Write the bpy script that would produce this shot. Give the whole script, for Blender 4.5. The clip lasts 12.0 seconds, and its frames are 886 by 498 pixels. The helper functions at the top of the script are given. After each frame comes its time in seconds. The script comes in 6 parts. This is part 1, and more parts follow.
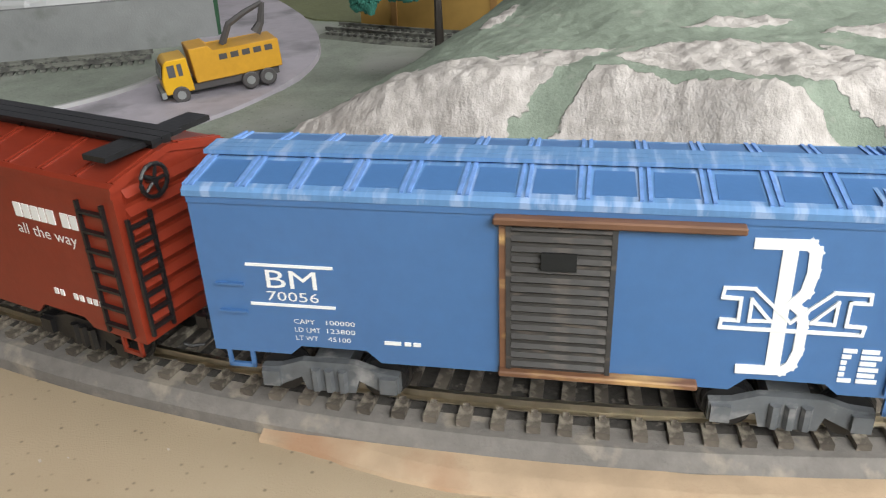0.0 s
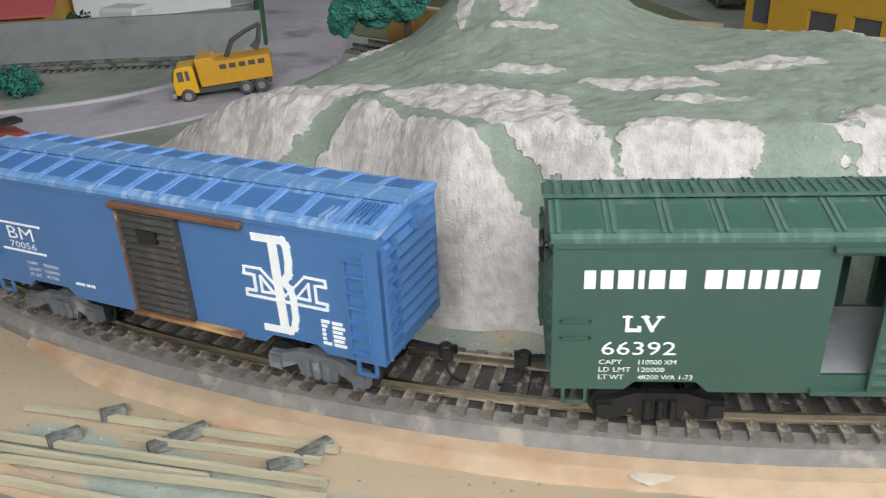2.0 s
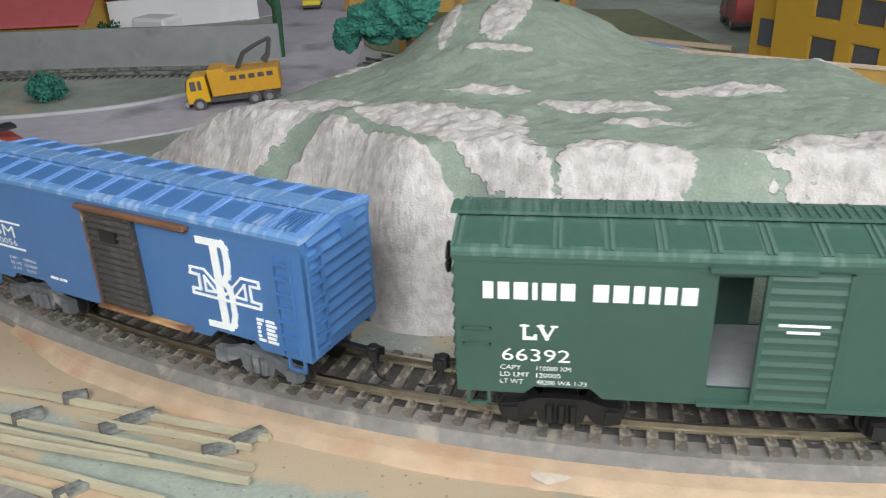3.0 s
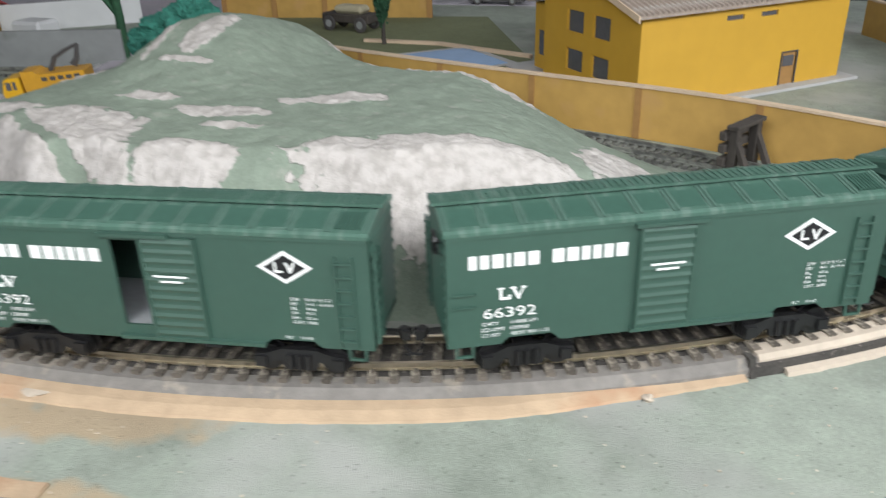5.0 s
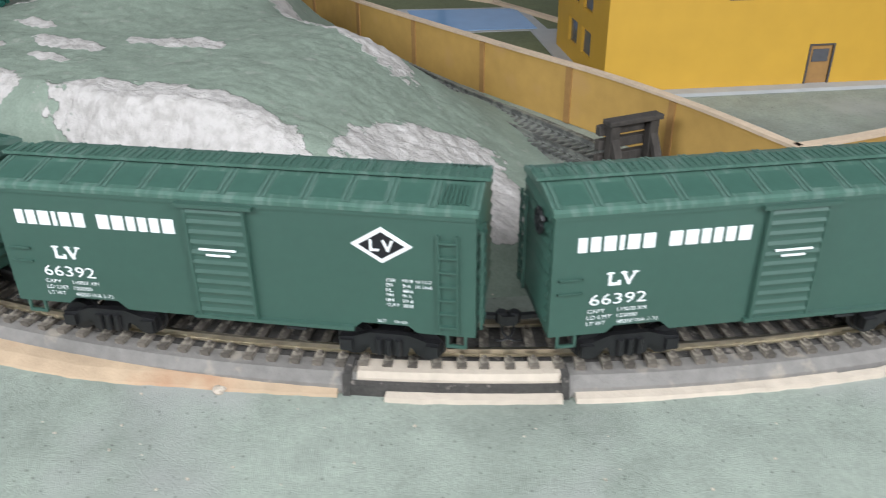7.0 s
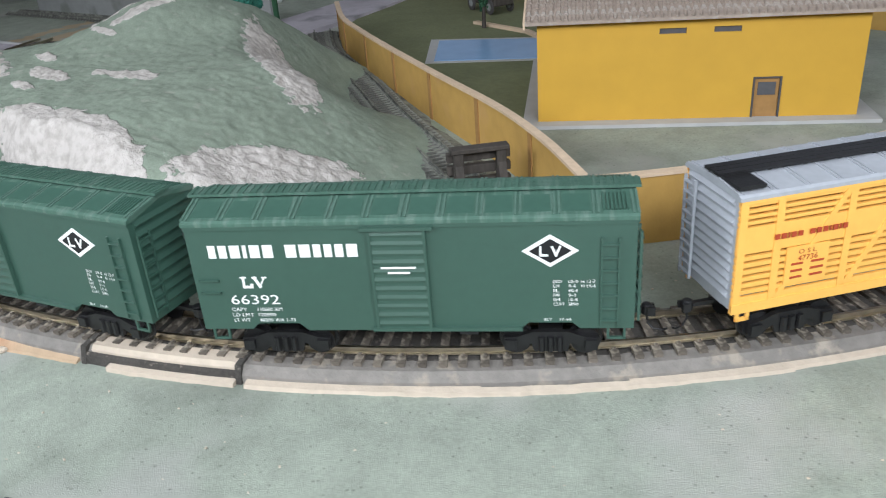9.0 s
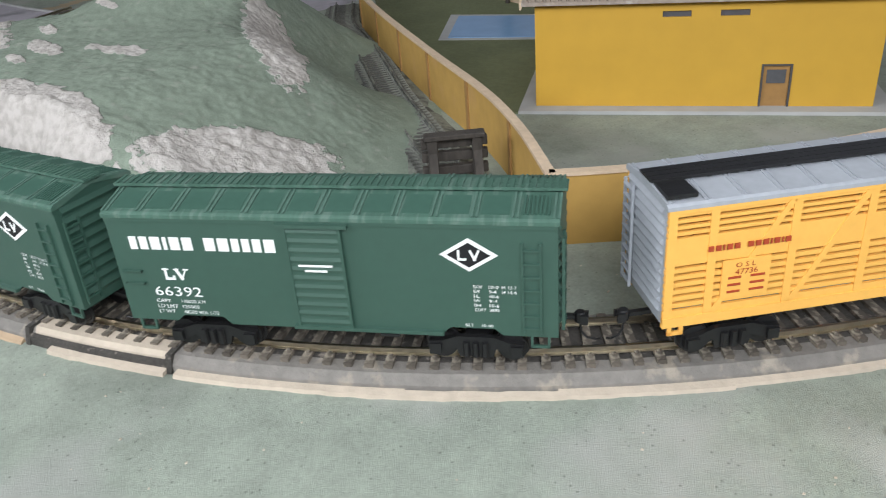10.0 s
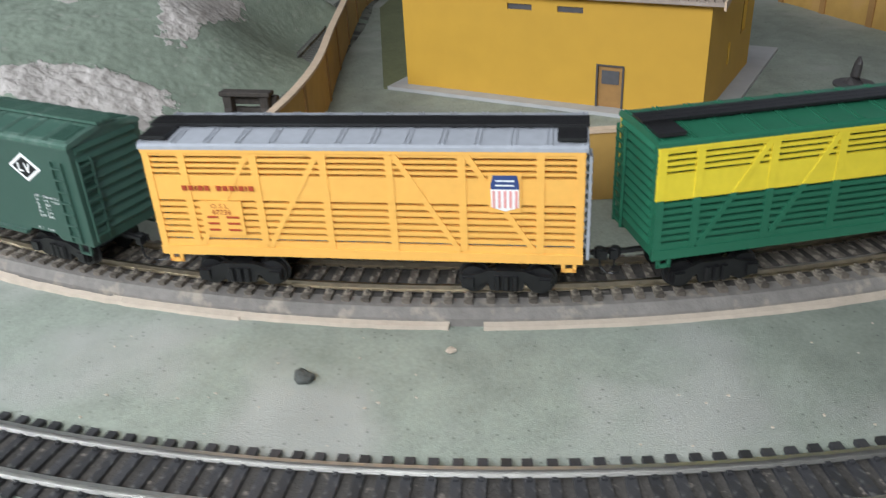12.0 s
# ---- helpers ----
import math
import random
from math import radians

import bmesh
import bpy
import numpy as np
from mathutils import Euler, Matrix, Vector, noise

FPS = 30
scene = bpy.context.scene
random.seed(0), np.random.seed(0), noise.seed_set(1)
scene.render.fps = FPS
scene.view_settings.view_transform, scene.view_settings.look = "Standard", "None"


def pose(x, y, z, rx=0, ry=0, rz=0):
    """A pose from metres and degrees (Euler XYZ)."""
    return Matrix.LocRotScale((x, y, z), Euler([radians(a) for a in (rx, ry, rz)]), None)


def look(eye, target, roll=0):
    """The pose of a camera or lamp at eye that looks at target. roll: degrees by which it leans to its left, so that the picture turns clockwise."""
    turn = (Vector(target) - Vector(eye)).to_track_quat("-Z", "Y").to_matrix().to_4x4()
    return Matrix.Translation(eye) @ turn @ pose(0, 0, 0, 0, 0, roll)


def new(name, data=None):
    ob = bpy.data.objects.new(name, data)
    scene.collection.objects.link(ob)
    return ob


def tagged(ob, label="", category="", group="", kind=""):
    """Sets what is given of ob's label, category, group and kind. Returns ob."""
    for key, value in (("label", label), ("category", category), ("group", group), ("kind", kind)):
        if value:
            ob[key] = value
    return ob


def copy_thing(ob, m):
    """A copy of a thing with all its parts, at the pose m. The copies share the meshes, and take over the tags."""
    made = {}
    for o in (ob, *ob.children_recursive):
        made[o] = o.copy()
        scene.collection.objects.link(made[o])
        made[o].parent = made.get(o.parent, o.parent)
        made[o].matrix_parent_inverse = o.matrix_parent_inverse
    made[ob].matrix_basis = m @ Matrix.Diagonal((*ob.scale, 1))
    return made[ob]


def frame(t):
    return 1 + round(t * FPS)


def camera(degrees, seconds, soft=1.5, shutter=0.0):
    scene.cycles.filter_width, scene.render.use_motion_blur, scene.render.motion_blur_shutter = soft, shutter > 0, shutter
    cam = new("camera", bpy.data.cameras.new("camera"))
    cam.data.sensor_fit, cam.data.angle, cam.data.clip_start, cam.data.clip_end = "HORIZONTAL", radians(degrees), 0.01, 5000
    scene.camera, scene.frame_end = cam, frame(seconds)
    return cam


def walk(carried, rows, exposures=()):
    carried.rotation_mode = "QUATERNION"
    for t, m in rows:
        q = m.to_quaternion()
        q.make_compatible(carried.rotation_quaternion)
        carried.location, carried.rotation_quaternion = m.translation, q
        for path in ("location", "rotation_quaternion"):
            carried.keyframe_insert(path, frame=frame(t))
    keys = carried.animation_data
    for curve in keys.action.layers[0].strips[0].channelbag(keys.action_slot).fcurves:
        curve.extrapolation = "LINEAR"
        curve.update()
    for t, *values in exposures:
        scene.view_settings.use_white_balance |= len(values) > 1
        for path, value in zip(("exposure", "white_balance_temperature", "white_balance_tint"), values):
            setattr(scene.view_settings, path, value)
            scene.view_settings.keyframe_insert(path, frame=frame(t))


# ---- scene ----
cam = camera(57.6, 12.0, soft=1.1, shutter=0.3)
PATH = [
    (0.0, 0.0116, 0.0019, 0.1020, 62.89, 2.15, 0.97),
    (0.5, 0.0370, 0.0086, 0.1032, 61.70, 2.65, 5.00),
    (1.0, 0.0830, -0.0109, 0.1148, 62.68, 3.69, 9.12),
    (1.5, 0.1284, -0.0247, 0.1180, 63.13, 4.06, 12.81),
    (2.0, 0.1586, -0.0343, 0.1214, 63.66, 2.44, 15.11),
    (2.5, 0.1777, -0.0375, 0.1228, 64.43, 1.78, 18.86),
    (2.7, 0.1814, -0.0366, 0.1241, 64.34, 1.72, 18.48),
    (4.3, 0.3037, -0.0776, 0.1477, 66.99, 3.00, 21.15),
    (4.5, 0.3238, -0.0798, 0.1498, 66.93, 2.10, 21.62),
    (5.0, 0.3751, -0.0437, 0.1439, 64.32, 1.52, 19.76),
    (5.5, 0.4077, 0.0043, 0.1373, 60.74, -0.20, 19.70),
    (6.0, 0.4580, 0.0233, 0.1377, 61.82, 0.17, 28.43),
    (6.5, 0.5149, 0.0466, 0.1373, 62.53, 1.27, 39.18),
    (7.0, 0.5395, 0.0719, 0.1387, 61.59, 0.53, 38.45),
    (7.5, 0.5897, 0.0852, 0.1339, 62.03, 1.00, 45.66),
    (7.7, 0.6034, 0.0952, 0.1389, 62.46, 1.78, 47.14),
    (9.3, 0.7008, 0.1855, 0.1479, 62.71, 3.66, 55.95),
    (9.5, 0.7059, 0.1935, 0.1464, 61.92, 3.67, 57.69),
    (10.0, 0.7006, 0.2140, 0.1490, 61.73, 4.08, 57.60),
    (10.5, 0.7263, 0.2460, 0.1384, 59.85, 1.43, 59.78),
    (11.0, 0.7904, 0.3034, 0.1424, 60.98, -0.14, 68.61),
    (11.5, 0.8348, 0.3578, 0.1562, 62.66, 1.78, 72.59),
    (12.0, 0.8307, 0.4055, 0.1385, 62.03, 2.80, 74.57),
]
walk(cam, [(t, pose(*p)) for t, *p in PATH], [(0.0, 0.46, 6750, 10), (0.5, 0.32, 7150, 10), (1.0, 0.20, 7200, 10), (1.5, 0.12, 6800, 10), (2.5, 0.16, 6450, 10), (5.0, 0.11, 6450, 10),
     (6.5, 0.08, 6150, 10), (7.5, 0.06, 6150, 10), (9.5, -0.02, 6200, 10), (10.5, -0.2, 6450, 10), (11.5, -0.24, 6200, 10), (12.0, -0.10, 6200, 10)])
LAMP_W, LAMP_M, LAMP_E, LAMP_B = 3.6, 2.45, 5.5, 4.5

# ---- world and lamps ----
world = bpy.data.worlds.new("room_air")
scene.world = world
world.use_nodes = True
world.node_tree.nodes["Background"].inputs[0].default_value = (0.80, 0.90, 1.0, 1)
world.node_tree.nodes["Background"].inputs[1].default_value = 0.35
CEIL = 1.55


# assumed overhead room light, out of view, added for an even base level
def unseen_ceiling_lamp(x, y, sx, sy, power, colour):
    data = bpy.data.lights.new("unseen_ceiling_lamp", "AREA")
    data.shape, data.size, data.size_y, data.energy, data.color = "RECTANGLE", sx, sy, power, colour
    ob = new("unseen_ceiling_lamp", data)
    ob.matrix_world = pose(x, y, CEIL - 0.03, 0, 0, 0)
    return ob


unseen_ceiling_lamp(0.4, 0.3, 1.4, 0.5, LAMP_B, (0.97, 0.985, 1.0))
# added lamps outside the curve, unseen, standing in for the walker's own moving light
def stand_in_lamp(eye, target, power):
    data = bpy.data.lights.new("stand_in_lamp", "AREA")
    data.shape, data.size, data.size_y, data.energy, data.color = "RECTANGLE", 0.40, 0.22, power, (0.96, 0.985, 1.0)
    ob = new("stand_in_lamp", data)
    ob.matrix_world = look(eye, target)
    return ob


stand_in_lamp((0.19, -0.33, 0.38), (0.14, 0.10, 0.0), LAMP_W)
stand_in_lamp((0.64, -0.20, 0.40), (0.34, 0.21, 0.0), LAMP_M)
stand_in_lamp((1.05, 0.16, 0.40), (0.60, 0.40, 0.0), LAMP_E)

# ---- materials ----
def material(name, colour, rough=0.6, metal=0.0, vary=0.25, scale=300.0, bump=0.15, bump_scale=900.0,
             worn=None, worn_at=0.62, worn_scale=120.0, stretch=(1, 1, 1), island=False, gloss=0.5):
    m = bpy.data.materials.new(name)
    m.use_nodes = True
    nt = m.node_tree
    n, l = nt.nodes, nt.links
    bsdf = n["Principled BSDF"]
    bsdf.inputs["Roughness"].default_value = rough
    bsdf.inputs["Metallic"].default_value = metal
    bsdf.inputs["Specular IOR Level"].default_value = gloss
    co = n.new("ShaderNodeTexCoord")
    mp = n.new("ShaderNodeMapping")
    mp.inputs["Scale"].default_value = stretch
    l.new(co.outputs["Object"], mp.inputs[0])
    a = n.new("ShaderNodeTexNoise")
    a.inputs["Scale"].default_value, a.inputs["Detail"].default_value = scale, 5
    b = n.new("ShaderNodeTexNoise")
    b.inputs["Scale"].default_value, b.inputs["Detail"].default_value = scale * 0.11, 3
    l.new(mp.outputs[0], a.inputs[0]), l.new(mp.outputs[0], b.inputs[0])
    add = n.new("ShaderNodeMath")
    l.new(a.outputs["Fac"], add.inputs[0]), l.new(b.outputs["Fac"], add.inputs[1])
    if island:
        info = n.new("ShaderNodeObjectInfo")
        add2 = n.new("ShaderNodeMath")
        l.new(add.outputs[0], add2.inputs[0]), l.new(info.outputs["Random"], add2.inputs[1])
        sub = n.new("ShaderNodeMath")
        sub.operation = "SUBTRACT"
        l.new(add2.outputs[0], sub.inputs[0])
        sub.inputs[1].default_value = 0.5
        add = sub
    rng = n.new("ShaderNodeMapRange")
    rng.inputs[1].default_value, rng.inputs[2].default_value = 0.6, 1.4
    rng.inputs[3].default_value, rng.inputs[4].default_value = 1 - vary, 1 + vary
    l.new(add.outputs[0], rng.inputs[0])
    mul = n.new("ShaderNodeVectorMath")
    mul.operation = "SCALE"
    mul.inputs[0].default_value = colour
    l.new(rng.outputs[0], mul.inputs["Scale"])
    last = mul.outputs[0]
    if worn:
        w = n.new("ShaderNodeTexNoise")
        w.inputs["Scale"].default_value, w.inputs["Detail"].default_value = worn_scale, 6
        l.new(mp.outputs[0], w.inputs[0])
        ramp = n.new("ShaderNodeMapRange")
        ramp.inputs[1].default_value, ramp.inputs[2].default_value = worn_at - 0.06, worn_at + 0.06
        l.new(w.outputs["Fac"], ramp.inputs[0])
        mix = n.new("ShaderNodeMix")
        mix.data_type = "RGBA"
        l.new(ramp.outputs[0], mix.inputs[0])
        l.new(last, mix.inputs[6])
        mix.inputs[7].default_value = (*worn, 1)
        last = mix.outputs[2]
    l.new(last, bsdf.inputs["Base Color"])
    if bump:
        f = n.new("ShaderNodeTexNoise")
        f.inputs["Scale"].default_value, f.inputs["Detail"].default_value = bump_scale, 4
        l.new(mp.outputs[0], f.inputs[0])
        bp = n.new("ShaderNodeBump")
        bp.inputs["Strength"].default_value, bp.inputs["Distance"].default_value = bump, 0.0006
        l.new(f.outputs["Fac"], bp.inputs["Height"])
        l.new(bp.outputs[0], bsdf.inputs["Normal"])
    return m


BLUE = material("blue_plastic", (0.052, 0.152, 0.355), 0.47, vary=0.08, bump=0.05, gloss=0.95)
# roof blue is paler than the sides, with still paler streaks across
BLUE_ROOF = material("streaked_pale_blue_plastic", (0.115, 0.25, 0.47), 0.52, vary=0.14, worn=(0.26, 0.37, 0.57), worn_at=0.58, worn_scale=130, stretch=(3, 0.35, 1), bump=0.06)
GREEN = material("dark_green_plastic", (0.030, 0.080, 0.059), 0.47, vary=0.08, bump=0.05, gloss=0.95)
# three roof greens, all lighter than the sides: sheet, pressed panel, seam
GREEN_ROOF = material("streaked_pale_green_plastic", (0.058, 0.124, 0.094), 0.55, vary=0.16, worn=(0.105, 0.17, 0.14), worn_at=0.58, worn_scale=130, stretch=(3, 0.35, 1), bump=0.06)
GREEN_PANEL = material("mid_green_roof_panel", (0.045, 0.105, 0.080), 0.45, vary=0.12, bump=0.05)
GREEN_SEAM = material("pale_green_edge", (0.085, 0.155, 0.125), 0.5, vary=0.3, scale=500, bump=0.06)
BLUE_SEAM = material("pale_blue_edge", (0.15, 0.29, 0.60), 0.5, vary=0.3, scale=500, bump=0.06)
RED = material("oxide_red_plastic", (0.235, 0.030, 0.014), 0.36, vary=0.12, bump=0.05)
ORANGE = material("armour_yellow_plastic", (0.86, 0.46, 0.10), 0.45, vary=0.06, bump=0.05)
SILVER = material("silver_grey_plastic", (0.36, 0.38, 0.42), 0.45, vary=0.12, bump=0.06)
KELLY = material("kelly_green_plastic", (0.022, 0.135, 0.075), 0.42, vary=0.1, bump=0.05)
LEMON = material("lemon_yellow_plastic", (0.78, 0.62, 0.04), 0.42, vary=0.08, bump=0.05)
BLACK = material("black_plastic", (0.012, 0.012, 0.013), 0.4, vary=0.3, bump=0.1)
DOOR_GREY = material("worn_black_door", (0.05, 0.047, 0.045), 0.5, vary=0.3, worn=(0.12, 0.10, 0.085), worn_at=0.6, stretch=(1, 1, 3))
GREY_TRUCK = material("weathered_grey_plastic", (0.12, 0.13, 0.14), 0.6, vary=0.3, worn=(0.28, 0.28, 0.28), worn_at=0.6)
RUST = material("rusty_brown_strip", (0.18, 0.085, 0.045), 0.55, vary=0.4, worn=(0.55, 0.34, 0.14), worn_at=0.6, stretch=(0.3, 1, 1))
WHITE = material("white_lettering", (0.86, 0.87, 0.86), 0.5, vary=0.05, bump=0)
INK = material("black_lettering", (0.01, 0.01, 0.012), 0.5, vary=0.05, bump=0)
RED_INK = material("red_lettering", (0.38, 0.055, 0.018), 0.5, vary=0.1, bump=0)
NAVY = material("navy_badge", (0.03, 0.06, 0.20), 0.5, vary=0.1, bump=0)
PINK = material("faded_red_stripe", (0.75, 0.35, 0.33), 0.5, vary=0.1, bump=0)
FLOOR_GREY = material("grey_car_floor", (0.30, 0.31, 0.32), 0.7, vary=0.15)
STEEL = material("nickel_rail", (0.62, 0.56, 0.45), 0.28, 1.0, vary=0.2, bump=0.1)
STEEL_B = material("bright_nickel_rail", (0.70, 0.69, 0.66), 0.38, 1.0, vary=0.15, bump=0.1)
TIE = material("dusty_brown_tie", (0.12, 0.102, 0.083), 0.75, vary=0.35, scale=500, worn=(0.30, 0.265, 0.215), worn_at=0.56, worn_scale=300, island=True, bump=0.5)
TIE_B = material("black_plastic_tie", (0.03, 0.03, 0.033), 0.55, vary=0.3, scale=500, worn=(0.11, 0.11, 0.105), worn_at=0.64, worn_scale=300, island=True, bump=0.4)
BED = material("painted_grey_roadbed", (0.20, 0.185, 0.17), 0.85, vary=0.25, scale=260, worn=(0.33, 0.29, 0.24), worn_at=0.62, bump=0.6)
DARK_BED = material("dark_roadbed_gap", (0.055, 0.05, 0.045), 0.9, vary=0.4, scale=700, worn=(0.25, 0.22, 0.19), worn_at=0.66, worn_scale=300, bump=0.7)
TAN = material("bare_tan_wood", (0.45, 0.33, 0.22), 0.8, vary=0.2, scale=130, worn=(0.40, 0.24, 0.145), worn_at=0.60, worn_scale=28, bump=0.4)
CREAM = material("cream_plaster", (0.50, 0.425, 0.345), 0.85, vary=0.15, scale=250, bump=0.5)
BUMPER_WOOD = material("dark_weathered_wood", (0.05, 0.042, 0.036), 0.8, vary=0.5, scale=400, stretch=(1, 1, 0.3), bump=0.6)
FENCE = material("ochre_card_wall", (0.47, 0.285, 0.075), 0.75, vary=0.16, scale=90, worn=(0.50, 0.30, 0.10), worn_at=0.64, worn_scale=35, bump=0.15)
CAP = material("pale_capping", (0.60, 0.46, 0.33), 0.8, vary=0.15, bump=0.3)
HALL = material("golden_yellow_card", (0.57, 0.33, 0.035), 0.6, vary=0.07, scale=60, bump=0.08)
TILE = material("grey_brown_tiles", (0.36, 0.295, 0.25), 0.75, vary=0.25, scale=220, worn=(0.45, 0.40, 0.36), worn_at=0.6, bump=0.4)
PAVE = material("pale_grey_card", (0.42, 0.42, 0.42), 0.8, vary=0.12, scale=90, bump=0.15)
ROAD = material("lilac_grey_road", (0.44, 0.41, 0.46), 0.85, vary=0.14, scale=110, worn=(0.26, 0.25, 0.27), worn_at=0.62, worn_scale=22, bump=0.3)
ASPHALT = material("dark_asphalt", (0.06, 0.06, 0.065), 0.85, vary=0.2, scale=120, bump=0.3)
CONCRETE = material("grey_concrete_wall", (0.26, 0.27, 0.27), 0.85, vary=0.14, scale=80, worn=(0.18, 0.19, 0.18), worn_at=0.62, worn_scale=30, bump=0.3)
PLASTER = material("white_painted_wall", (0.66, 0.67, 0.68), 0.7, vary=0.07, scale=60, bump=0.1)
BACKDROP = material("blue_grey_backboard", (0.55, 0.57, 0.66), 0.8, vary=0.06, scale=20, bump=0.05)
RED_ROOF = material("red_card_roof", (0.50, 0.105, 0.11), 0.7, vary=0.1, scale=90, bump=0.15)
TOY_YELLOW = material("toy_yellow_paint", (0.72, 0.40, 0.015), 0.35, vary=0.08, bump=0.03)
TOY_ORANGE = material("toy_orange_paint", (0.60, 0.31, 0.025), 0.4, vary=0.1, bump=0.03)
TOY_RED = material("toy_dull_red_paint", (0.30, 0.06, 0.06), 0.4, vary=0.1, bump=0.03)
TOY_GREY = material("toy_dark_grey", (0.07, 0.065, 0.065), 0.5, vary=0.2, bump=0.05)
GLASS = material("dark_glazing", (0.10, 0.10, 0.11), 0.2, vary=0.15, bump=0)
WATER = material("pool_blue_paint", (0.25, 0.42, 0.68), 0.25, vary=0.08, scale=60, bump=0.1)
LAWN = material("olive_lawn_flock", (0.15, 0.165, 0.085), 0.9, vary=0.2, scale=260, bump=0.6)
FOAM = material("teal_foam_foliage", (0.03, 0.165, 0.125), 0.9, vary=0.35, scale=300, bump=0.8)
LEAF = material("dark_green_foliage", (0.02, 0.075, 0.035), 0.85, vary=0.45, scale=400, bump=0.8)
SIDING_TIE = material("dusty_grey_tie", (0.10, 0.10, 0.092), 0.85, vary=0.4, scale=400, worn=(0.20, 0.205, 0.18), worn_at=0.5, worn_scale=160, bump=0.6)
SIDING_BED = material("grey_green_siding_bed", (0.19, 0.20, 0.17), 0.92, vary=0.35, scale=500, worn=(0.07, 0.07, 0.065), worn_at=0.56, worn_scale=90, bump=0.8)
STICK = material("pale_wood_strip", (0.40, 0.36, 0.25), 0.8, vary=0.25, scale=200, stretch=(0.2, 1, 1), bump=0.3)
STONE = material("dark_stone", (0.06, 0.065, 0.06), 0.8, vary=0.4, bump=0.7)
PAINTED = material("painted_room_wall", (0.55, 0.55, 0.54), 0.9, vary=0.04, scale=6, bump=0.05)


def ground_material():
    """Grey-green scatter with bare sandy stretches and scuffs."""
    m = material("green_scatter_ground", (0.284, 0.316, 0.268), 0.92, vary=0.20, scale=700, bump=0.6, bump_scale=2400,
                 worn=(0.355, 0.365, 0.335), worn_at=0.58, worn_scale=14)
    nt = m.node_tree
    n, l = nt.nodes, nt.links
    bsdf = n["Principled BSDF"]
    base = bsdf.inputs["Base Color"].links[0].from_socket
    at = n.new("ShaderNodeAttribute")
    at.attribute_name = "bare"
    noi = n.new("ShaderNodeTexNoise")
    noi.inputs["Scale"].default_value, noi.inputs["Detail"].default_value = 55, 8
    co = n.new("ShaderNodeTexCoord")
    l.new(co.outputs["Object"], noi.inputs[0])
    add = n.new("ShaderNodeMath")
    l.new(at.outputs["Fac"], add.inputs[0]), l.new(noi.outputs["Fac"], add.inputs[1])
    rng = n.new("ShaderNodeMapRange")
    rng.inputs[1].default_value, rng.inputs[2].default_value = 0.93, 1.12
    l.new(add.outputs[0], rng.inputs[0])
    sand = n.new("ShaderNodeMix")
    sand.data_type = "RGBA"
    sand.inputs[6].default_value, sand.inputs[7].default_value = (0.46, 0.37, 0.255, 1), (0.38, 0.29, 0.19, 1)
    n2 = n.new("ShaderNodeTexNoise")
    n2.inputs["Scale"].default_value, n2.inputs["Detail"].default_value = 26, 7
    l.new(co.outputs["Object"], n2.inputs[0]), l.new(n2.outputs["Fac"], sand.inputs[0])
    mix = n.new("ShaderNodeMix")
    mix.data_type = "RGBA"
    l.new(rng.outputs[0], mix.inputs[0]), l.new(base, mix.inputs[6]), l.new(sand.outputs[2], mix.inputs[7])
    # dark flecks of loose scatter
    fl = n.new("ShaderNodeTexVoronoi")
    fl.inputs["Scale"].default_value = 260
    l.new(co.outputs["Object"], fl.inputs[0])
    fr = n.new("ShaderNodeMapRange")
    fr.inputs[1].default_value, fr.inputs[2].default_value, fr.inputs[3].default_value, fr.inputs[4].default_value = 0.05, 0.16, 0.55, 1.0
    l.new(fl.outputs["Distance"], fr.inputs[0])
    mul = n.new("ShaderNodeVectorMath")
    mul.operation = "SCALE"
    l.new(mix.outputs[2], mul.inputs[0]), l.new(fr.outputs[0], mul.inputs["Scale"])
    # broad dull stains
    st = n.new("ShaderNodeTexNoise")
    st.inputs["Scale"].default_value, st.inputs["Detail"].default_value = 11, 4
    l.new(co.outputs["Object"], st.inputs[0])
    sr = n.new("ShaderNodeMapRange")
    sr.inputs[1].default_value, sr.inputs[2].default_value, sr.inputs[3].default_value, sr.inputs[4].default_value = 0.50, 0.72, 1.0, 0.70
    l.new(st.outputs["Fac"], sr.inputs[0])
    mul2 = n.new("ShaderNodeVectorMath")
    mul2.operation = "SCALE"
    l.new(mul.outputs[0], mul2.inputs[0]), l.new(sr.outputs[0], mul2.inputs["Scale"])
    l.new(mul2.outputs[0], bsdf.inputs["Base Color"])
    return m


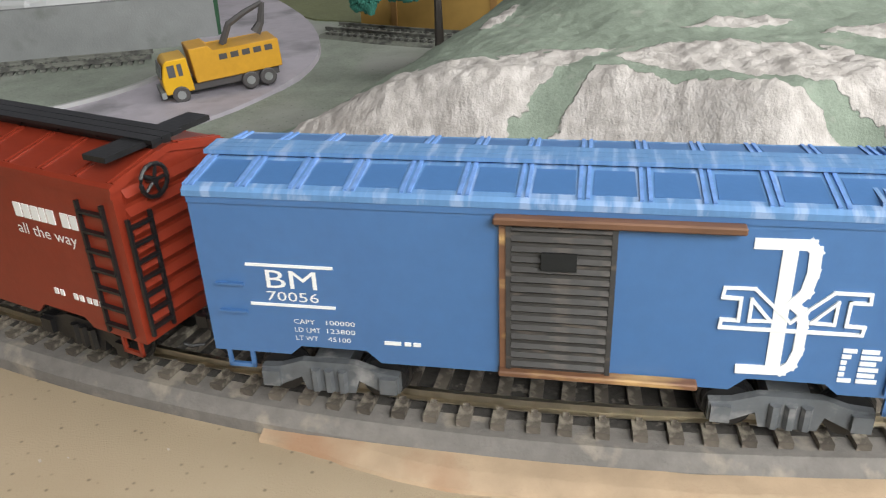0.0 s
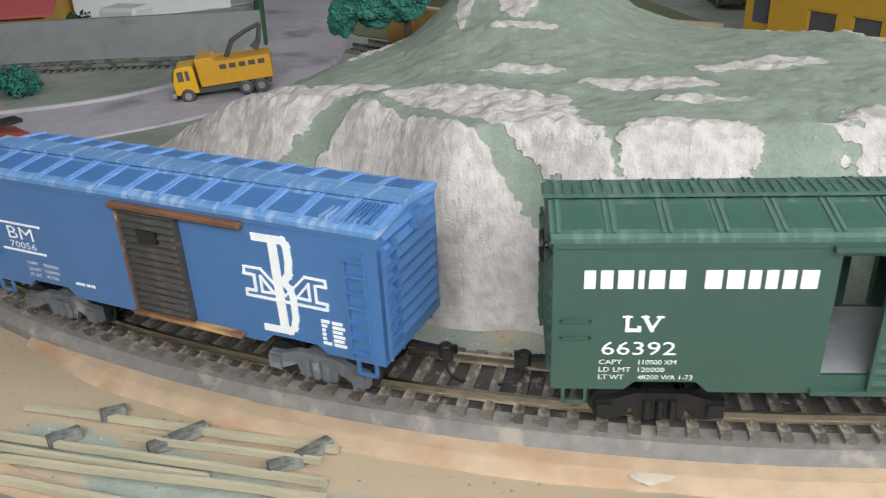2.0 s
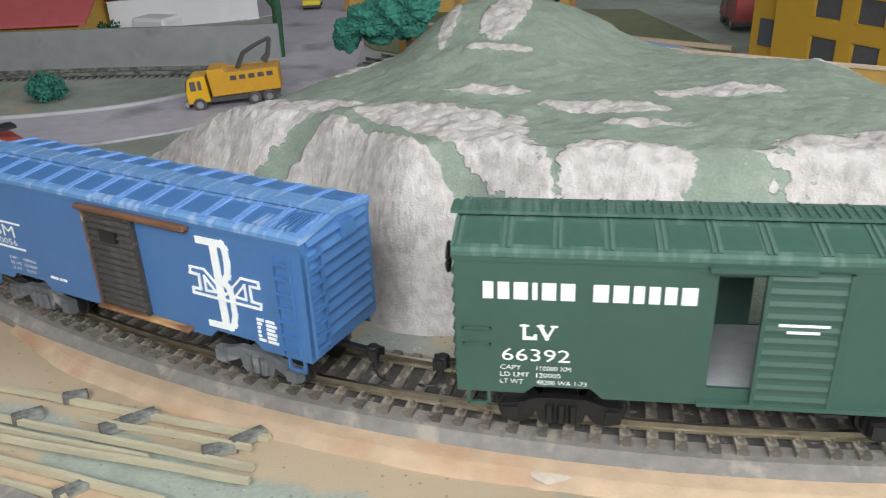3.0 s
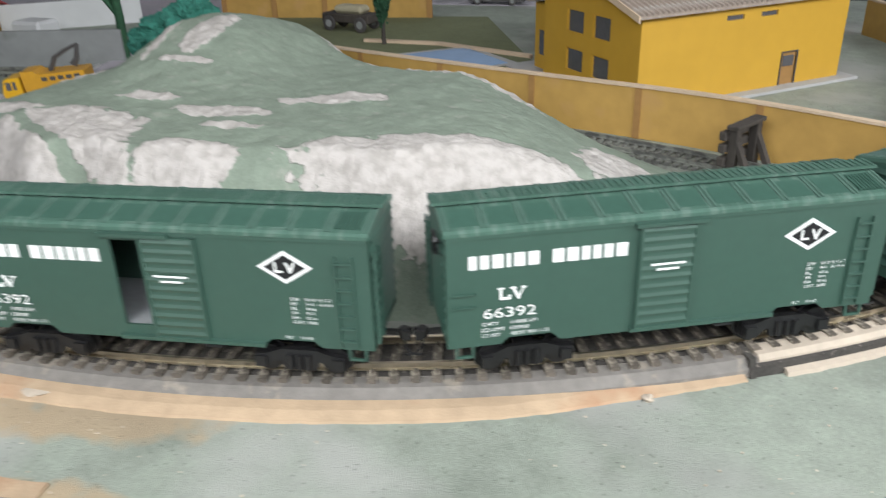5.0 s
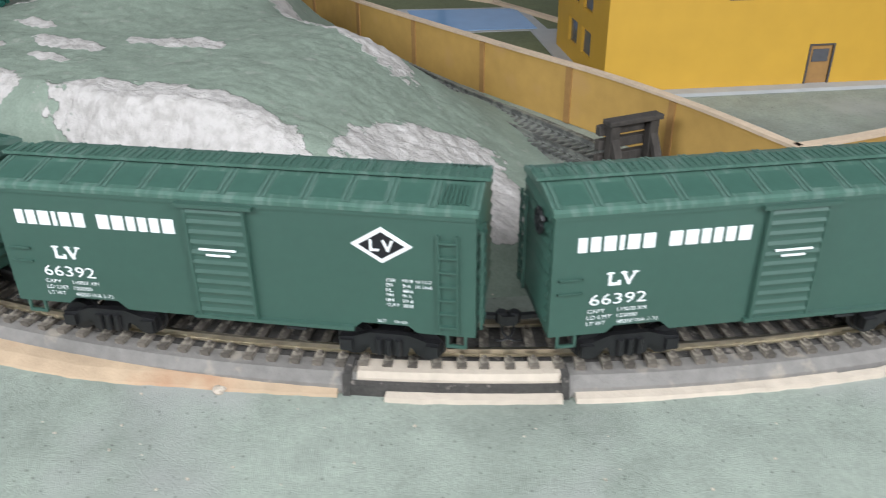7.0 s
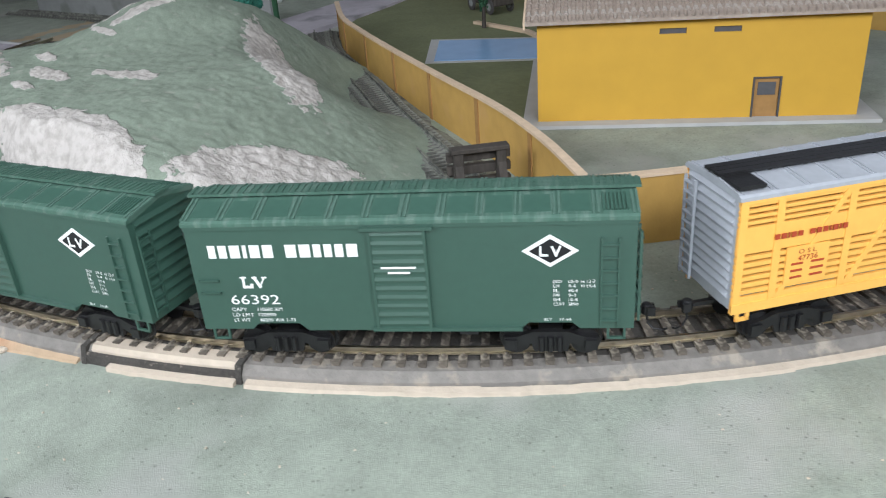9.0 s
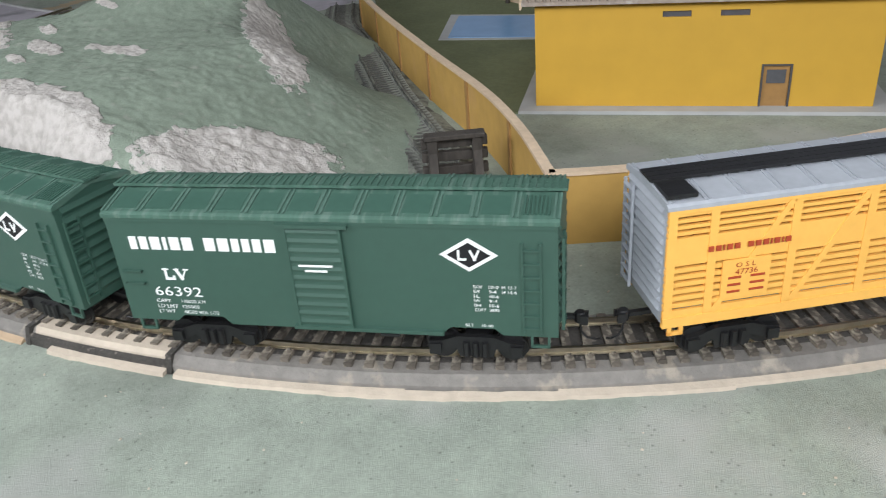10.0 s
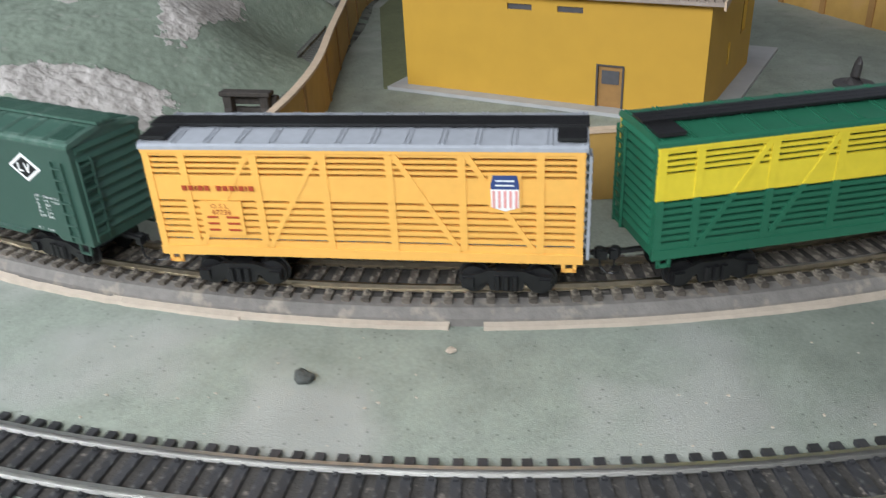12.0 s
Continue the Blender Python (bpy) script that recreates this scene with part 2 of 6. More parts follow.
def hill_material():
    """Green scatter with carved plaster rock showing where the mask is set."""
    m = material("hill_scatter", (0.222, 0.268, 0.214), 0.94, vary=0.20, scale=900, bump=0.6, bump_scale=1500,
                 worn=(0.29, 0.315, 0.265), worn_at=0.66, worn_scale=140)
    nt = m.node_tree
    n, l = nt.nodes, nt.links
    bsdf = n["Principled BSDF"]
    base = bsdf.inputs["Base Color"].links[0].from_socket
    at = n.new("ShaderNodeAttribute")
    at.attribute_name = "rock"
    co = n.new("ShaderNodeTexCoord")
    noi = n.new("ShaderNodeTexNoise")
    noi.inputs["Scale"].default_value, noi.inputs["Detail"].default_value = 150, 10
    l.new(co.outputs["Object"], noi.inputs[0])
    add = n.new("ShaderNodeMath")
    l.new(at.outputs["Fac"], add.inputs[0]), l.new(noi.outputs["Fac"], add.inputs[1])
    rng = n.new("ShaderNodeMapRange")
    rng.inputs[1].default_value, rng.inputs[2].default_value = 0.97, 1.02
    l.new(add.outputs[0], rng.inputs[0])
    stone = n.new("ShaderNodeMix")
    stone.data_type = "RGBA"
    stone.inputs[6].default_value, stone.inputs[7].default_value = (0.40, 0.37, 0.345, 1), (0.53, 0.495, 0.47, 1)
    n2 = n.new("ShaderNodeTexNoise")
    n2.inputs["Scale"].default_value, n2.inputs["Detail"].default_value = 210, 9
    l.new(co.outputs["Object"], n2.inputs[0])
    r2 = n.new("ShaderNodeMapRange")
    r2.inputs[1].default_value, r2.inputs[2].default_value = 0.35, 0.6
    l.new(n2.outputs["Fac"], r2.inputs[0]), l.new(r2.outputs[0], stone.inputs[0])
    mix = n.new("ShaderNodeMix")
    mix.data_type = "RGBA"
    l.new(rng.outputs[0], mix.inputs[0]), l.new(base, mix.inputs[6]), l.new(stone.outputs[2], mix.inputs[7])
    l.new(mix.outputs[2], bsdf.inputs["Base Color"])
    # carved relief on the rock
    old = bsdf.inputs["Normal"].links[0].from_socket
    mp = n.new("ShaderNodeMapping")
    mp.inputs["Scale"].default_value = (1, 1, 0.35)
    l.new(co.outputs["Object"], mp.inputs[0])
    carve = n.new("ShaderNodeTexNoise")
    carve.inputs["Scale"].default_value, carve.inputs["Detail"].default_value = 420, 9
    l.new(mp.outputs[0], carve.inputs[0])
    hgt = n.new("ShaderNodeMath")
    hgt.operation = "MULTIPLY_ADD"
    l.new(carve.outputs["Fac"], hgt.inputs[0]), l.new(rng.outputs[0], hgt.inputs[1])
    hgt.inputs[2].default_value = 0.0
    bp = n.new("ShaderNodeBump")
    bp.inputs["Strength"].default_value, bp.inputs["Distance"].default_value = 0.9, 0.0011
    l.new(hgt.outputs[0], bp.inputs["Height"]), l.new(old, bp.inputs["Normal"]), l.new(bp.outputs[0], bsdf.inputs["Normal"])
    return m


GROUND = ground_material()
HILL = hill_material()

# ---- building helpers ----
def bx(bm, x0, x1, y0, y1, z0, z1, m=None):
    """Adds a box to a bmesh."""
    vs = [bm.verts.new((x, y, z)) for z in (z0, z1) for y in (y0, y1) for x in (x0, x1)]
    for f in ((0, 2, 3, 1), (4, 5, 7, 6), (0, 1, 5, 4), (2, 6, 7, 3), (0, 4, 6, 2), (1, 3, 7, 5)):
        bm.faces.new([vs[i] for i in f])
    if m is not None:
        for v in vs:
            v.co = m @ v.co
    return vs


def prism(bm, poly, a, b, axis="y"):
    """Extrudes a closed outline from a to b along y (outline in x, z), x (outline in y, z) or z (outline in x, y)."""
    def at(p, t):
        return {"y": (p[0], t, p[1]), "x": (t, p[0], p[1]), "z": (p[0], p[1], t)}[axis]
    u = [bm.verts.new(at(p, a)) for p in poly]
    w = [bm.verts.new(at(p, b)) for p in poly]
    k = len(poly)
    bm.faces.new(u)
    bm.faces.new(w[::-1])
    for i in range(k):
        bm.faces.new((u[i], w[i], w[(i + 1) % k], u[(i + 1) % k]))


def tube(bm, pts, rad, sides=8):
    """A tapered tube through points; rad is one radius or one a point."""
    rings = []
    for i, p in enumerate(pts):
        p = Vector(p)
        d = (Vector(pts[min(i + 1, len(pts) - 1)]) - Vector(pts[max(i - 1, 0)])).normalized()
        q = d.to_track_quat("Z", "Y")
        rr = rad[i] if isinstance(rad, (list, tuple)) else rad
        rings.append([bm.verts.new(p + q @ Vector((rr * math.cos(2 * math.pi * j / sides), rr * math.sin(2 * math.pi * j / sides), 0))) for j in range(sides)])
    for r0, r1 in zip(rings, rings[1:]):
        for j in range(sides):
            bm.faces.new((r0[j], r0[(j + 1) % sides], r1[(j + 1) % sides], r1[j]))
    bm.faces.new(rings[0][::-1])
    bm.faces.new(rings[-1])


def mesh_of(name, bm, mat, smooth=False):
    bmesh.ops.recalc_face_normals(bm, faces=bm.faces)
    me = bpy.data.meshes.new(name)
    bm.to_mesh(me)
    bm.free()
    me.materials.append(mat)
    if smooth:
        me.polygons.foreach_set("use_smooth", [True] * len(me.polygons))
    return me


def part(name, bm, mat, parent=None, label="", smooth=False, bevel=0.0):
    if bevel:
        bmesh.ops.bevel(bm, geom=list(bm.edges), offset=bevel, segments=1, affect="EDGES", clamp_overlap=True)
    ob = new(name, mesh_of(name, bm, mat, smooth))
    ob.parent = parent
    if label:
        tagged(ob, label)
    return ob


def thing(name, m, label, category, group="", kind=""):
    ob = new(name)
    ob.empty_display_size = 0.01
    ob.matrix_world = m
    return tagged(ob, label, category, group, kind)


def piece(name, me, parent, loc=(0, 0, 0), rot=(0, 0, 0)):
    ob = new(name, me)
    ob.parent, ob.location, ob.rotation_euler = parent, loc, rot
    return ob


def boxes(name, rows, mat, parent=None, label="", bevel=0.0):
    bm = bmesh.new()
    for r in rows:
        bx(bm, *r)
    return part(name, bm, mat, parent, label, bevel=bevel)


def writing(name, text, x, z, height, width, y, mat, parent):
    """Letters standing on the outer side of a car: top left corner at x, z, height and total width given."""
    cu = bpy.data.curves.new(name, "FONT")
    cu.body, cu.size, cu.extrude, cu.resolution_u = text, 1.0, 0.0, 2
    tmp = bpy.data.objects.new(name, cu)
    scene.collection.objects.link(tmp)
    me = bpy.data.meshes.new_from_object(tmp.evaluated_get(bpy.context.evaluated_depsgraph_get()))
    bpy.data.objects.remove(tmp)
    xs = [v.co.x for v in me.vertices]
    ys = [v.co.y for v in me.vertices]
    sx, sy = width / (max(xs) - min(xs)), height / (max(ys) - min(ys))
    x0, y1 = min(xs), max(ys)
    for v in me.vertices:
        v.co = (x + (v.co.x - x0) * sx, y, z - (y1 - v.co.y) * sy)
    me.materials.clear()
    me.materials.append(mat)
    ob = new(name, me)
    ob.parent = parent
    return ob


def stroke(bm, pts, w, y, t=0.00012):
    """A flat stroke of width w along points (x, z) on the side at y."""
    t += 0.000004 * (len(bm.verts) // 8)
    for (x0, z0), (x1, z1) in zip(pts, pts[1:]):
        t += 0.00002  # each run lies a little proud of the one before
        d = Vector((x1 - x0, z1 - z0)).normalized()
        nx, nz = -d.y * w / 2, d.x * w / 2
        e = d * w * 0.5
        poly = [(x0 - e.x + nx, z0 - e.y + nz), (x1 + e.x + nx, z1 + e.y + nz), (x1 + e.x - nx, z1 + e.y - nz), (x0 - e.x - nx, z0 - e.y - nz)]
        prism(bm, poly, y - t, y + 0.0002)


def bars(name, spans, mat, parent, y):
    """Plain bars for writing: spans of x0, x1, z0, z1."""
    return [boxes(name.rstrip("s"), [(x0, x1, y - 0.00012, y + 0.0002, z0, z1)], mat, parent) for x0, x1, z0, z1 in spans]


def word(x0, x1, z0, z1, words, gap=0.26, space=0.75):
    """Blocks as wide as the letters that they stand for, filling x0..x1; words: the widths in each word."""
    units = sum(sum(w) for w in words) + space * (len(words) - 1)
    u = (x1 - x0) / units
    out, x = [], x0
    for w in words:
        for c in w:
            out.append((x, x + u * (c - gap), z0, z1))
            x += u * c
        x += u * space
    return out


def sstep(a, b, x):
    t = min(max((x - a) / (b - a), 0), 1)
    return t * t * (3 - 2 * t)


# ---- plan ----
HW = 0.0162
CX, CY, R = 0.111, 0.6483, 0.504
GZ = -0.018
RAIL_Z = -0.0078


SPREAD = 1.1035


def bearing(mark):
    """The bearing in degrees, seen from the curve's centre, of a mark along the curve."""
    return -99.3 + (mark + 94.64) * SPREAD


def polar(x, y):
    """How far outside the track's middle line a place lies, and its mark along the curve."""
    ph = math.degrees(math.atan2(y - CY, x - CX))
    return math.hypot(x - CX, y - CY) - R, -94.64 + (ph + 99.3) / SPREAD


def on_arc(mark, r, z=0.0):
    a = radians(bearing(mark))
    return (CX + r * math.cos(a), CY + r * math.sin(a), z)


def spline(pts, n):
    """Points evenly placed along a smooth curve through pts."""
    P = [Vector(p) for p in pts]
    P = [2 * P[0] - P[1]] + P + [2 * P[-1] - P[-2]]
    out = []
    for i in range(1, len(P) - 2):
        for k in range(24):
            t = k / 24
            a, b, c, d = P[i - 1:i + 3]
            out.append(0.5 * ((2 * b) + (c - a) * t + (2 * a - 5 * b + 4 * c - d) * t * t + (3 * b - a - 3 * c + d) * t ** 3))
    out.append(P[-2])
    s = [0]
    for p, q in zip(out, out[1:]):
        s.append(s[-1] + (q - p).length)
    res = []
    for k in range(n):
        w = s[-1] * k / (n - 1)
        j = max(i for i in range(len(s)) if s[i] <= w + 1e-12)
        j = min(j, len(out) - 2)
        f = (w - s[j]) / max(s[j + 1] - s[j], 1e-9)
        res.append(out[j].lerp(out[j + 1], f))
    return res


def sweep(bm, path, prof, close=True):
    """Sweeps a profile of (side, z) along a plan path; side is to the right of the way."""
    rings = []
    for i, p in enumerate(path):
        d = (Vector(path[min(i + 1, len(path) - 1)]) - Vector(path[max(i - 1, 0)]))
        d = Vector((d.x, d.y)).normalized()
        nx, ny = d.y, -d.x
        pz = p[2] if len(p) > 2 else 0
        rings.append([bm.verts.new((p[0] + nx * s, p[1] + ny * s, pz + z)) for s, z in prof])
    k = len(prof)
    for a, b in zip(rings, rings[1:]):
        for j in range(k if close else k - 1):
            bm.faces.new((a[j], a[(j + 1) % k], b[(j + 1) % k], b[j]))
    if close:
        bm.faces.new(rings[0][::-1])
        bm.faces.new(rings[-1])


# ---- ground, room ----
def hill_height(x, y):
    out, ph = polar(x, y)
    r = out + 0.557
    rr = r + 0.020 * sstep(-87, -96, ph) + 0.006 * noise.noise(Vector((x * 38, y * 38, 0)))
    front = sstep(0.524, 0.486, rr)
    lat = sstep(-118, -97, ph) * sstep(-44, -67, ph)
    r0 = 0.300 - 0.09 * math.exp(-((ph + 92) / 16) ** 2)
    inner = sstep(r0 - 0.05, r0 + 0.07, r)
    across = (x - 0.080) / (0.036 if x < 0.080 else 0.056)
    top = 0.061 - 0.002 * sstep(0.085, 0.025, x) + 0.0245 * math.exp(-abs(across) ** 3 - abs((y - 0.370) / 0.060) ** 2)
    h = front * lat * inner * top
    lump = 0.0015 * noise.fractal(Vector((x * 34, y * 34, 3)), 0.8, 2.1, 5)
    fine = 0.0005 * noise.noise(Vector((x * 330, y * 330, 7)))
    rock = rock_mask(x, y)
    crag = 0.0
    if rock > 0.4:
        crag = 0.0018 * (0.55 - abs(noise.noise(Vector((x * 85, y * 85, h * 60 + 2))))) + 0.0011 * noise.noise(Vector((x * 240, y * 240, h * 90)))
        crag *= sstep(0.4, 0.62, rock)
    return GZ - 0.0015 + h + (lump + fine + crag) * min(1, h / 0.02)


ROCKS = (  # centre x, y, half length, half width, direction in degrees
    (0.268, 0.242, 0.060, 0.019, 16), (0.333, 0.319, 0.048, 0.021, 88), (0.365, 0.326, 0.036, 0.013, 126), (0.198, 0.301, 0.021, 0.008, 22), (0.176, 0.289, 0.008, 0.005, 0),
    (0.102, 0.2748, 0.0175, 0.0045, 3), (0.152, 0.265, 0.025, 0.0075, 8), (0.170, 0.2465, 0.016, 0.0042, 6), (0.167, 0.213, 0.022, 0.0125, 10),
    (0.066, 0.340, 0.004, 0.026, 8), (0.092, 0.348, 0.010, 0.026, -4), (0.096, 0.316, 0.016, 0.0035, 12), (0.026, 0.322, 0.005, 0.020, -20), (0.203, 0.392, 0.080, 0.018, 163))


def rock_mask(x, y):
    out, ph = polar(x, y)
    r = out + 0.557
    wob = 3.0 * noise.noise(Vector((x * 30, y * 30, 11)))
    best = -1.0
    gully = abs(ph + 96.1 + (r - 0.48) * 125) / 0.75
    branch = abs(ph + 94.4 - (r - 0.462) * 260) / 0.85 if r > 0.462 else 9
    if ph < -80:
        top = 0.450 + 0.010 * noise.noise(Vector((ph * 0.16, 5, 0))) + 0.022 * sstep(-86, -76, ph)
        face = min((r - top) / 0.012, (ph + 120 + wob) / 3, (-83.6 + (r - 0.47) * 60 - ph + wob * 0.5) / 1.5, gully - 1.0, branch - 1.0)
        best = max(best, face)
    for cx, cy, a, b, deg in ROCKS:
        c, s = math.cos(radians(deg)), math.sin(radians(deg))
        u, v = (x - cx) * c + (y - cy) * s, -(x - cx) * s + (y - cy) * c
        best = max(best, (1 - math.sqrt((u / a) ** 2 + (v / b) ** 2)) * 2.2)
    return min(max(0.5 + 0.55 * best, 0), 1)


def grid_sheet(name, x0, x1, y0, y1, nx, ny, height, mask, attr, mat, label, category, kind):
    xs, ys = np.linspace(x0, x1, nx), np.linspace(y0, y1, ny)
    verts = [(x, y, height(x, y)) for y in ys for x in xs]
    faces = [(j * nx + i, j * nx + i + 1, (j + 1) * nx + i + 1, (j + 1) * nx + i) for j in range(ny - 1) for i in range(nx - 1)]
    me = bpy.data.meshes.new(name)
    me.from_pydata(verts, [], faces)
    at = me.attributes.new(attr, "FLOAT", "POINT")
    at.data.foreach_set("value", [mask(v[0], v[1]) for v in verts])
    me.polygons.foreach_set("use_smooth", [True] * len(faces))
    me.materials.append(mat)
    return tagged(new(name, me), label, category, kind=kind)


def bare_mask(x, y):
    out, ph = polar(x, y)
    r = out + 0.557
    left = sstep(0.022, -0.022, x - (y - 0.11) * 0.5) * sstep(0.31, 0.21, y)
    edge = sstep(0.612, 0.594, r) * sstep(-66, -80, ph) * (1 if r > 0.57 else 0)
    verge = 0.9 * sstep(0.613, 0.622, r) * sstep(-70, -80, ph) * (1 if r < 0.64 else 0)
    inner = 0.45 if 0.5 < r < 0.545 and ph < -70 else 0
    return min(1, max(0.95 * left, 0.75 * edge, verge, inner))


ground = grid_sheet("ground", -1.6, 1.5, -0.35, 1.3, 311, 166,
                    lambda x, y: GZ + 0.0006 * noise.noise(Vector((x * 30, y * 30, 0))), bare_mask, "bare", GROUND,
                    "grey-green scattered layout ground with bare sandy stretches", "ground", "structure")
hill = grid_sheet("hill", -0.16, 0.41, 0.15, 0.53, 440, 294, hill_height, rock_mask, "rock", HILL,
                  "green model hill with carved whitish plaster rock faces", "hill", "")

tagged(boxes("layout_table", [(-1.6, 1.5, -0.35, 1.3, -0.09, GZ - 0.004)], BUMPER_WOOD), "dark wooden table under the layout", "table", kind="structure")
tagged(boxes("floor", [(-3, 3, -3, 3, -1.0, -0.96)], PAINTED), "plain grey room floor", "floor", kind="structure")
tagged(boxes("ceiling", [(-3, 3, -3, 3, CEIL, CEIL + 0.05)], PAINTED), "plain pale ceiling", "ceiling", kind="structure")
tagged(boxes("wall_north", [(-3, 3, 2.9, 3.0, -0.96, CEIL)], PAINTED), "plain pale room wall", "wall", kind="structure")
tagged(boxes("wall_south", [(-3, 3, -3.0, -2.9, -0.96, CEIL)], PAINTED), "plain pale room wall", "wall", kind="structure")
tagged(boxes("wall_east", [(2.9, 3, -2.9, 2.9, -0.96, CEIL)], PAINTED), "plain pale room wall", "wall", kind="structure")
tagged(boxes("wall_west", [(-3, -2.9, -2.9, 2.9, -0.96, CEIL)], PAINTED), "plain pale room wall", "wall", kind="structure")

bm = bmesh.new()
sweep(bm, [(-1.55, 0.93), (-0.75, 1.06), (-0.2, 1.15), (0.5, 1.20), (1.4, 1.22)], [(0, GZ), (0, 0.42), (-0.01, 0.42), (-0.01, GZ)])
tagged(part("backdrop", bm, BACKDROP), "plain blue-grey backboard behind the layout", "backboard", kind="structure")

# ---- roadbeds and rails ----
def arc_path(a0, a1, r, step=1.0):
    k = max(2, int(abs(a1 - a0) / step) + 1)
    return [on_arc(a0 + (a1 - a0) * i / (k - 1), r) for i in range(k)]


bm = bmesh.new()
sweep(bm, arc_path(-135, 25, R), [(-0.021, GZ - 0.001), (-0.0165, -0.0120), (0.0168, -0.0120), (0.0195, -0.0150), (0.0198, GZ - 0.001)])
tagged(part("roadbed", bm, BED), "painted grey cork roadbed under the curved track", "roadbed", kind="structure")
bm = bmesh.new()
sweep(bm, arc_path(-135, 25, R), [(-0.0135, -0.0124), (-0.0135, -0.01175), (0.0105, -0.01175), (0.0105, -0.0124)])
tagged(part("track_infill", bm, DARK_BED), "dark infill sheet between the ties", "roadbed", kind="structure")

bm = bmesh.new()
path = []
for i in range(120):
    a = -101 + 44 * i / 119
    path.append(on_arc(a, R + 0.0245 - 0.0065 * sstep(-68, -57, a) - 0.006 * sstep(-96, -101, a) + 0.0012 * noise.noise(Vector((a * 0.3, 1, 0))) + 0.0006 * noise.noise(Vector((a * 1.9, 2, 0)))))
sweep(bm, path, [(-0.0055, GZ - 0.002), (-0.0052, -0.0150), (-0.0005, -0.0156), (0.0035, -0.0172), (0.0050, GZ - 0.002)])
tagged(part("board_edge", bm, TAN), "bare tan wooden edge beside the roadbed", "board edge", kind="structure")

# the repaired joint with pale filler, and plaster strips beyond it
bm = bmesh.new()
sweep(bm, arc_path(-56.4, -50.0, R + 0.0165, 0.5), [(-0.0058, -0.0122), (-0.0058, -0.0110), (0.0005, -0.0111), (0.0018, -0.0128), (0.0018, -0.0150)])
tagged(part("filler_patch", bm, CREAM), "pale pinkish filler patch at the track joint", "filler", kind="structure")
# dark strip stands for shade on the roadbed side; its ends are dark joints
bm = bmesh.new()
sweep(bm, arc_path(-56.7, -50.0, R + 0.0192, 0.5), [(-0.0012, GZ - 0.001), (-0.0012, -0.0136), (0.0008, -0.0142), (0.0012, GZ - 0.001)])
for mark in (-56.7, -50.1):
    sweep(bm, arc_path(mark - 0.12, mark + 0.12, R + 0.0150, 0.1), [(-0.0044, GZ - 0.001), (-0.0044, -0.0106), (0.0040, -0.0112), (0.0062, GZ - 0.001)])
tagged(part("joint_shade_strip", bm, DARK_BED), "dark joint ends and painted shade strip under the filler patch", "board", kind="structure")
bm = bmesh.new()
for a0, a1, rr, w in ((-55.5, -50.2, 0.0215, 0.0018), (-49.8, -41.5, 0.0205, 0.0030), (-44.0, -36.0, 0.0218, 0.0014), (-36.5, -31.0, 0.0212, 0.0022), (-31.5, -23.4, 0.0208, 0.0016), (-22.2, -6, 0.0208, 0.0018), (-6, 20, 0.021, 0.002)):
    pth = []
    for i in range(24):
        a = a0 + (a1 - a0) * i / 23
        pth.append(on_arc(a, R + rr + 0.0006 * noise.noise(Vector((a * 1.7, 4, 0)))))
    sweep(bm, pth, [(-w, GZ - 0.001), (-w * 0.9, -0.0160), (w * 0.7, -0.0166), (w, GZ - 0.001)])
tagged(part("plaster_edging", bm, CREAM), "broken cream plaster edging along the roadbed", "edging", kind="structure")

RAIL_PROFILE = [(-0.0012, 0.0), (-0.0012, 0.0003), (-0.0003, 0.0006), (-0.0003, 0.0017), (-0.0006, 0.0019), (-0.0006, 0.0025), (0.0006, 0.0025), (0.0006, 0.0019), (0.0003, 0.0017), (0.0003, 0.0006), (0.0012, 0.0003), (0.0012, 0.0)]


def tie_mesh(name, length, width, height, mat):
    bm = bmesh.new()
    bx(bm, -length / 2, length / 2, -width / 2, width / 2, -height, 0)
    for s in (-1, 1):
        for e in (-1, 1):
            x = s * 0.00825 + e * 0.0019
            bx(bm, x - 0.0006, x + 0.0006, -0.0007, 0.0007, 0, 0.0008)
    return mesh_of(name, bm, mat)


def track(name, path, ties, z, mat_rail, mat_tie, label, tie_len=0.0295, tie_w=0.0030):
    """Rails along a plan path with ties at the given places; z is the top of the ties."""
    tr = thing(name, Matrix.Translation((path[0][0], path[0][1], z)), label, "railway track")
    inv = Vector((path[0][0], path[0][1], 0))
    local = [Vector((p[0], p[1], 0)) - inv for p in path]
    for s in (-0.00825, 0.00825):
        bm = bmesh.new()
        sweep(bm, local, [(s + a, b) for a, b in RAIL_PROFILE])
        part("rail", bm, mat_rail, tr)
    me = tie_mesh("tie", tie_len, tie_w, 0.0016, mat_tie)
    for k, (x, y, deg) in enumerate(ties):
        ob = new("tie", me)
        ob.parent = tr
        ob.location = (x - inv.x, y - inv.y, random.uniform(-0.0002, 0.0001))
        ob.rotation_euler = (0, 0, radians(deg + random.uniform(-2.0, 2.0)))
    return tr


def arc_ties(a0, a1, r, pitch):
    k = int(radians((a1 - a0) * SPREAD) * r / pitch)
    return [(*on_arc(a0 + (a1 - a0) * i / k, r)[:2], bearing(a0 + (a1 - a0) * i / k)) for i in range(k + 1)]


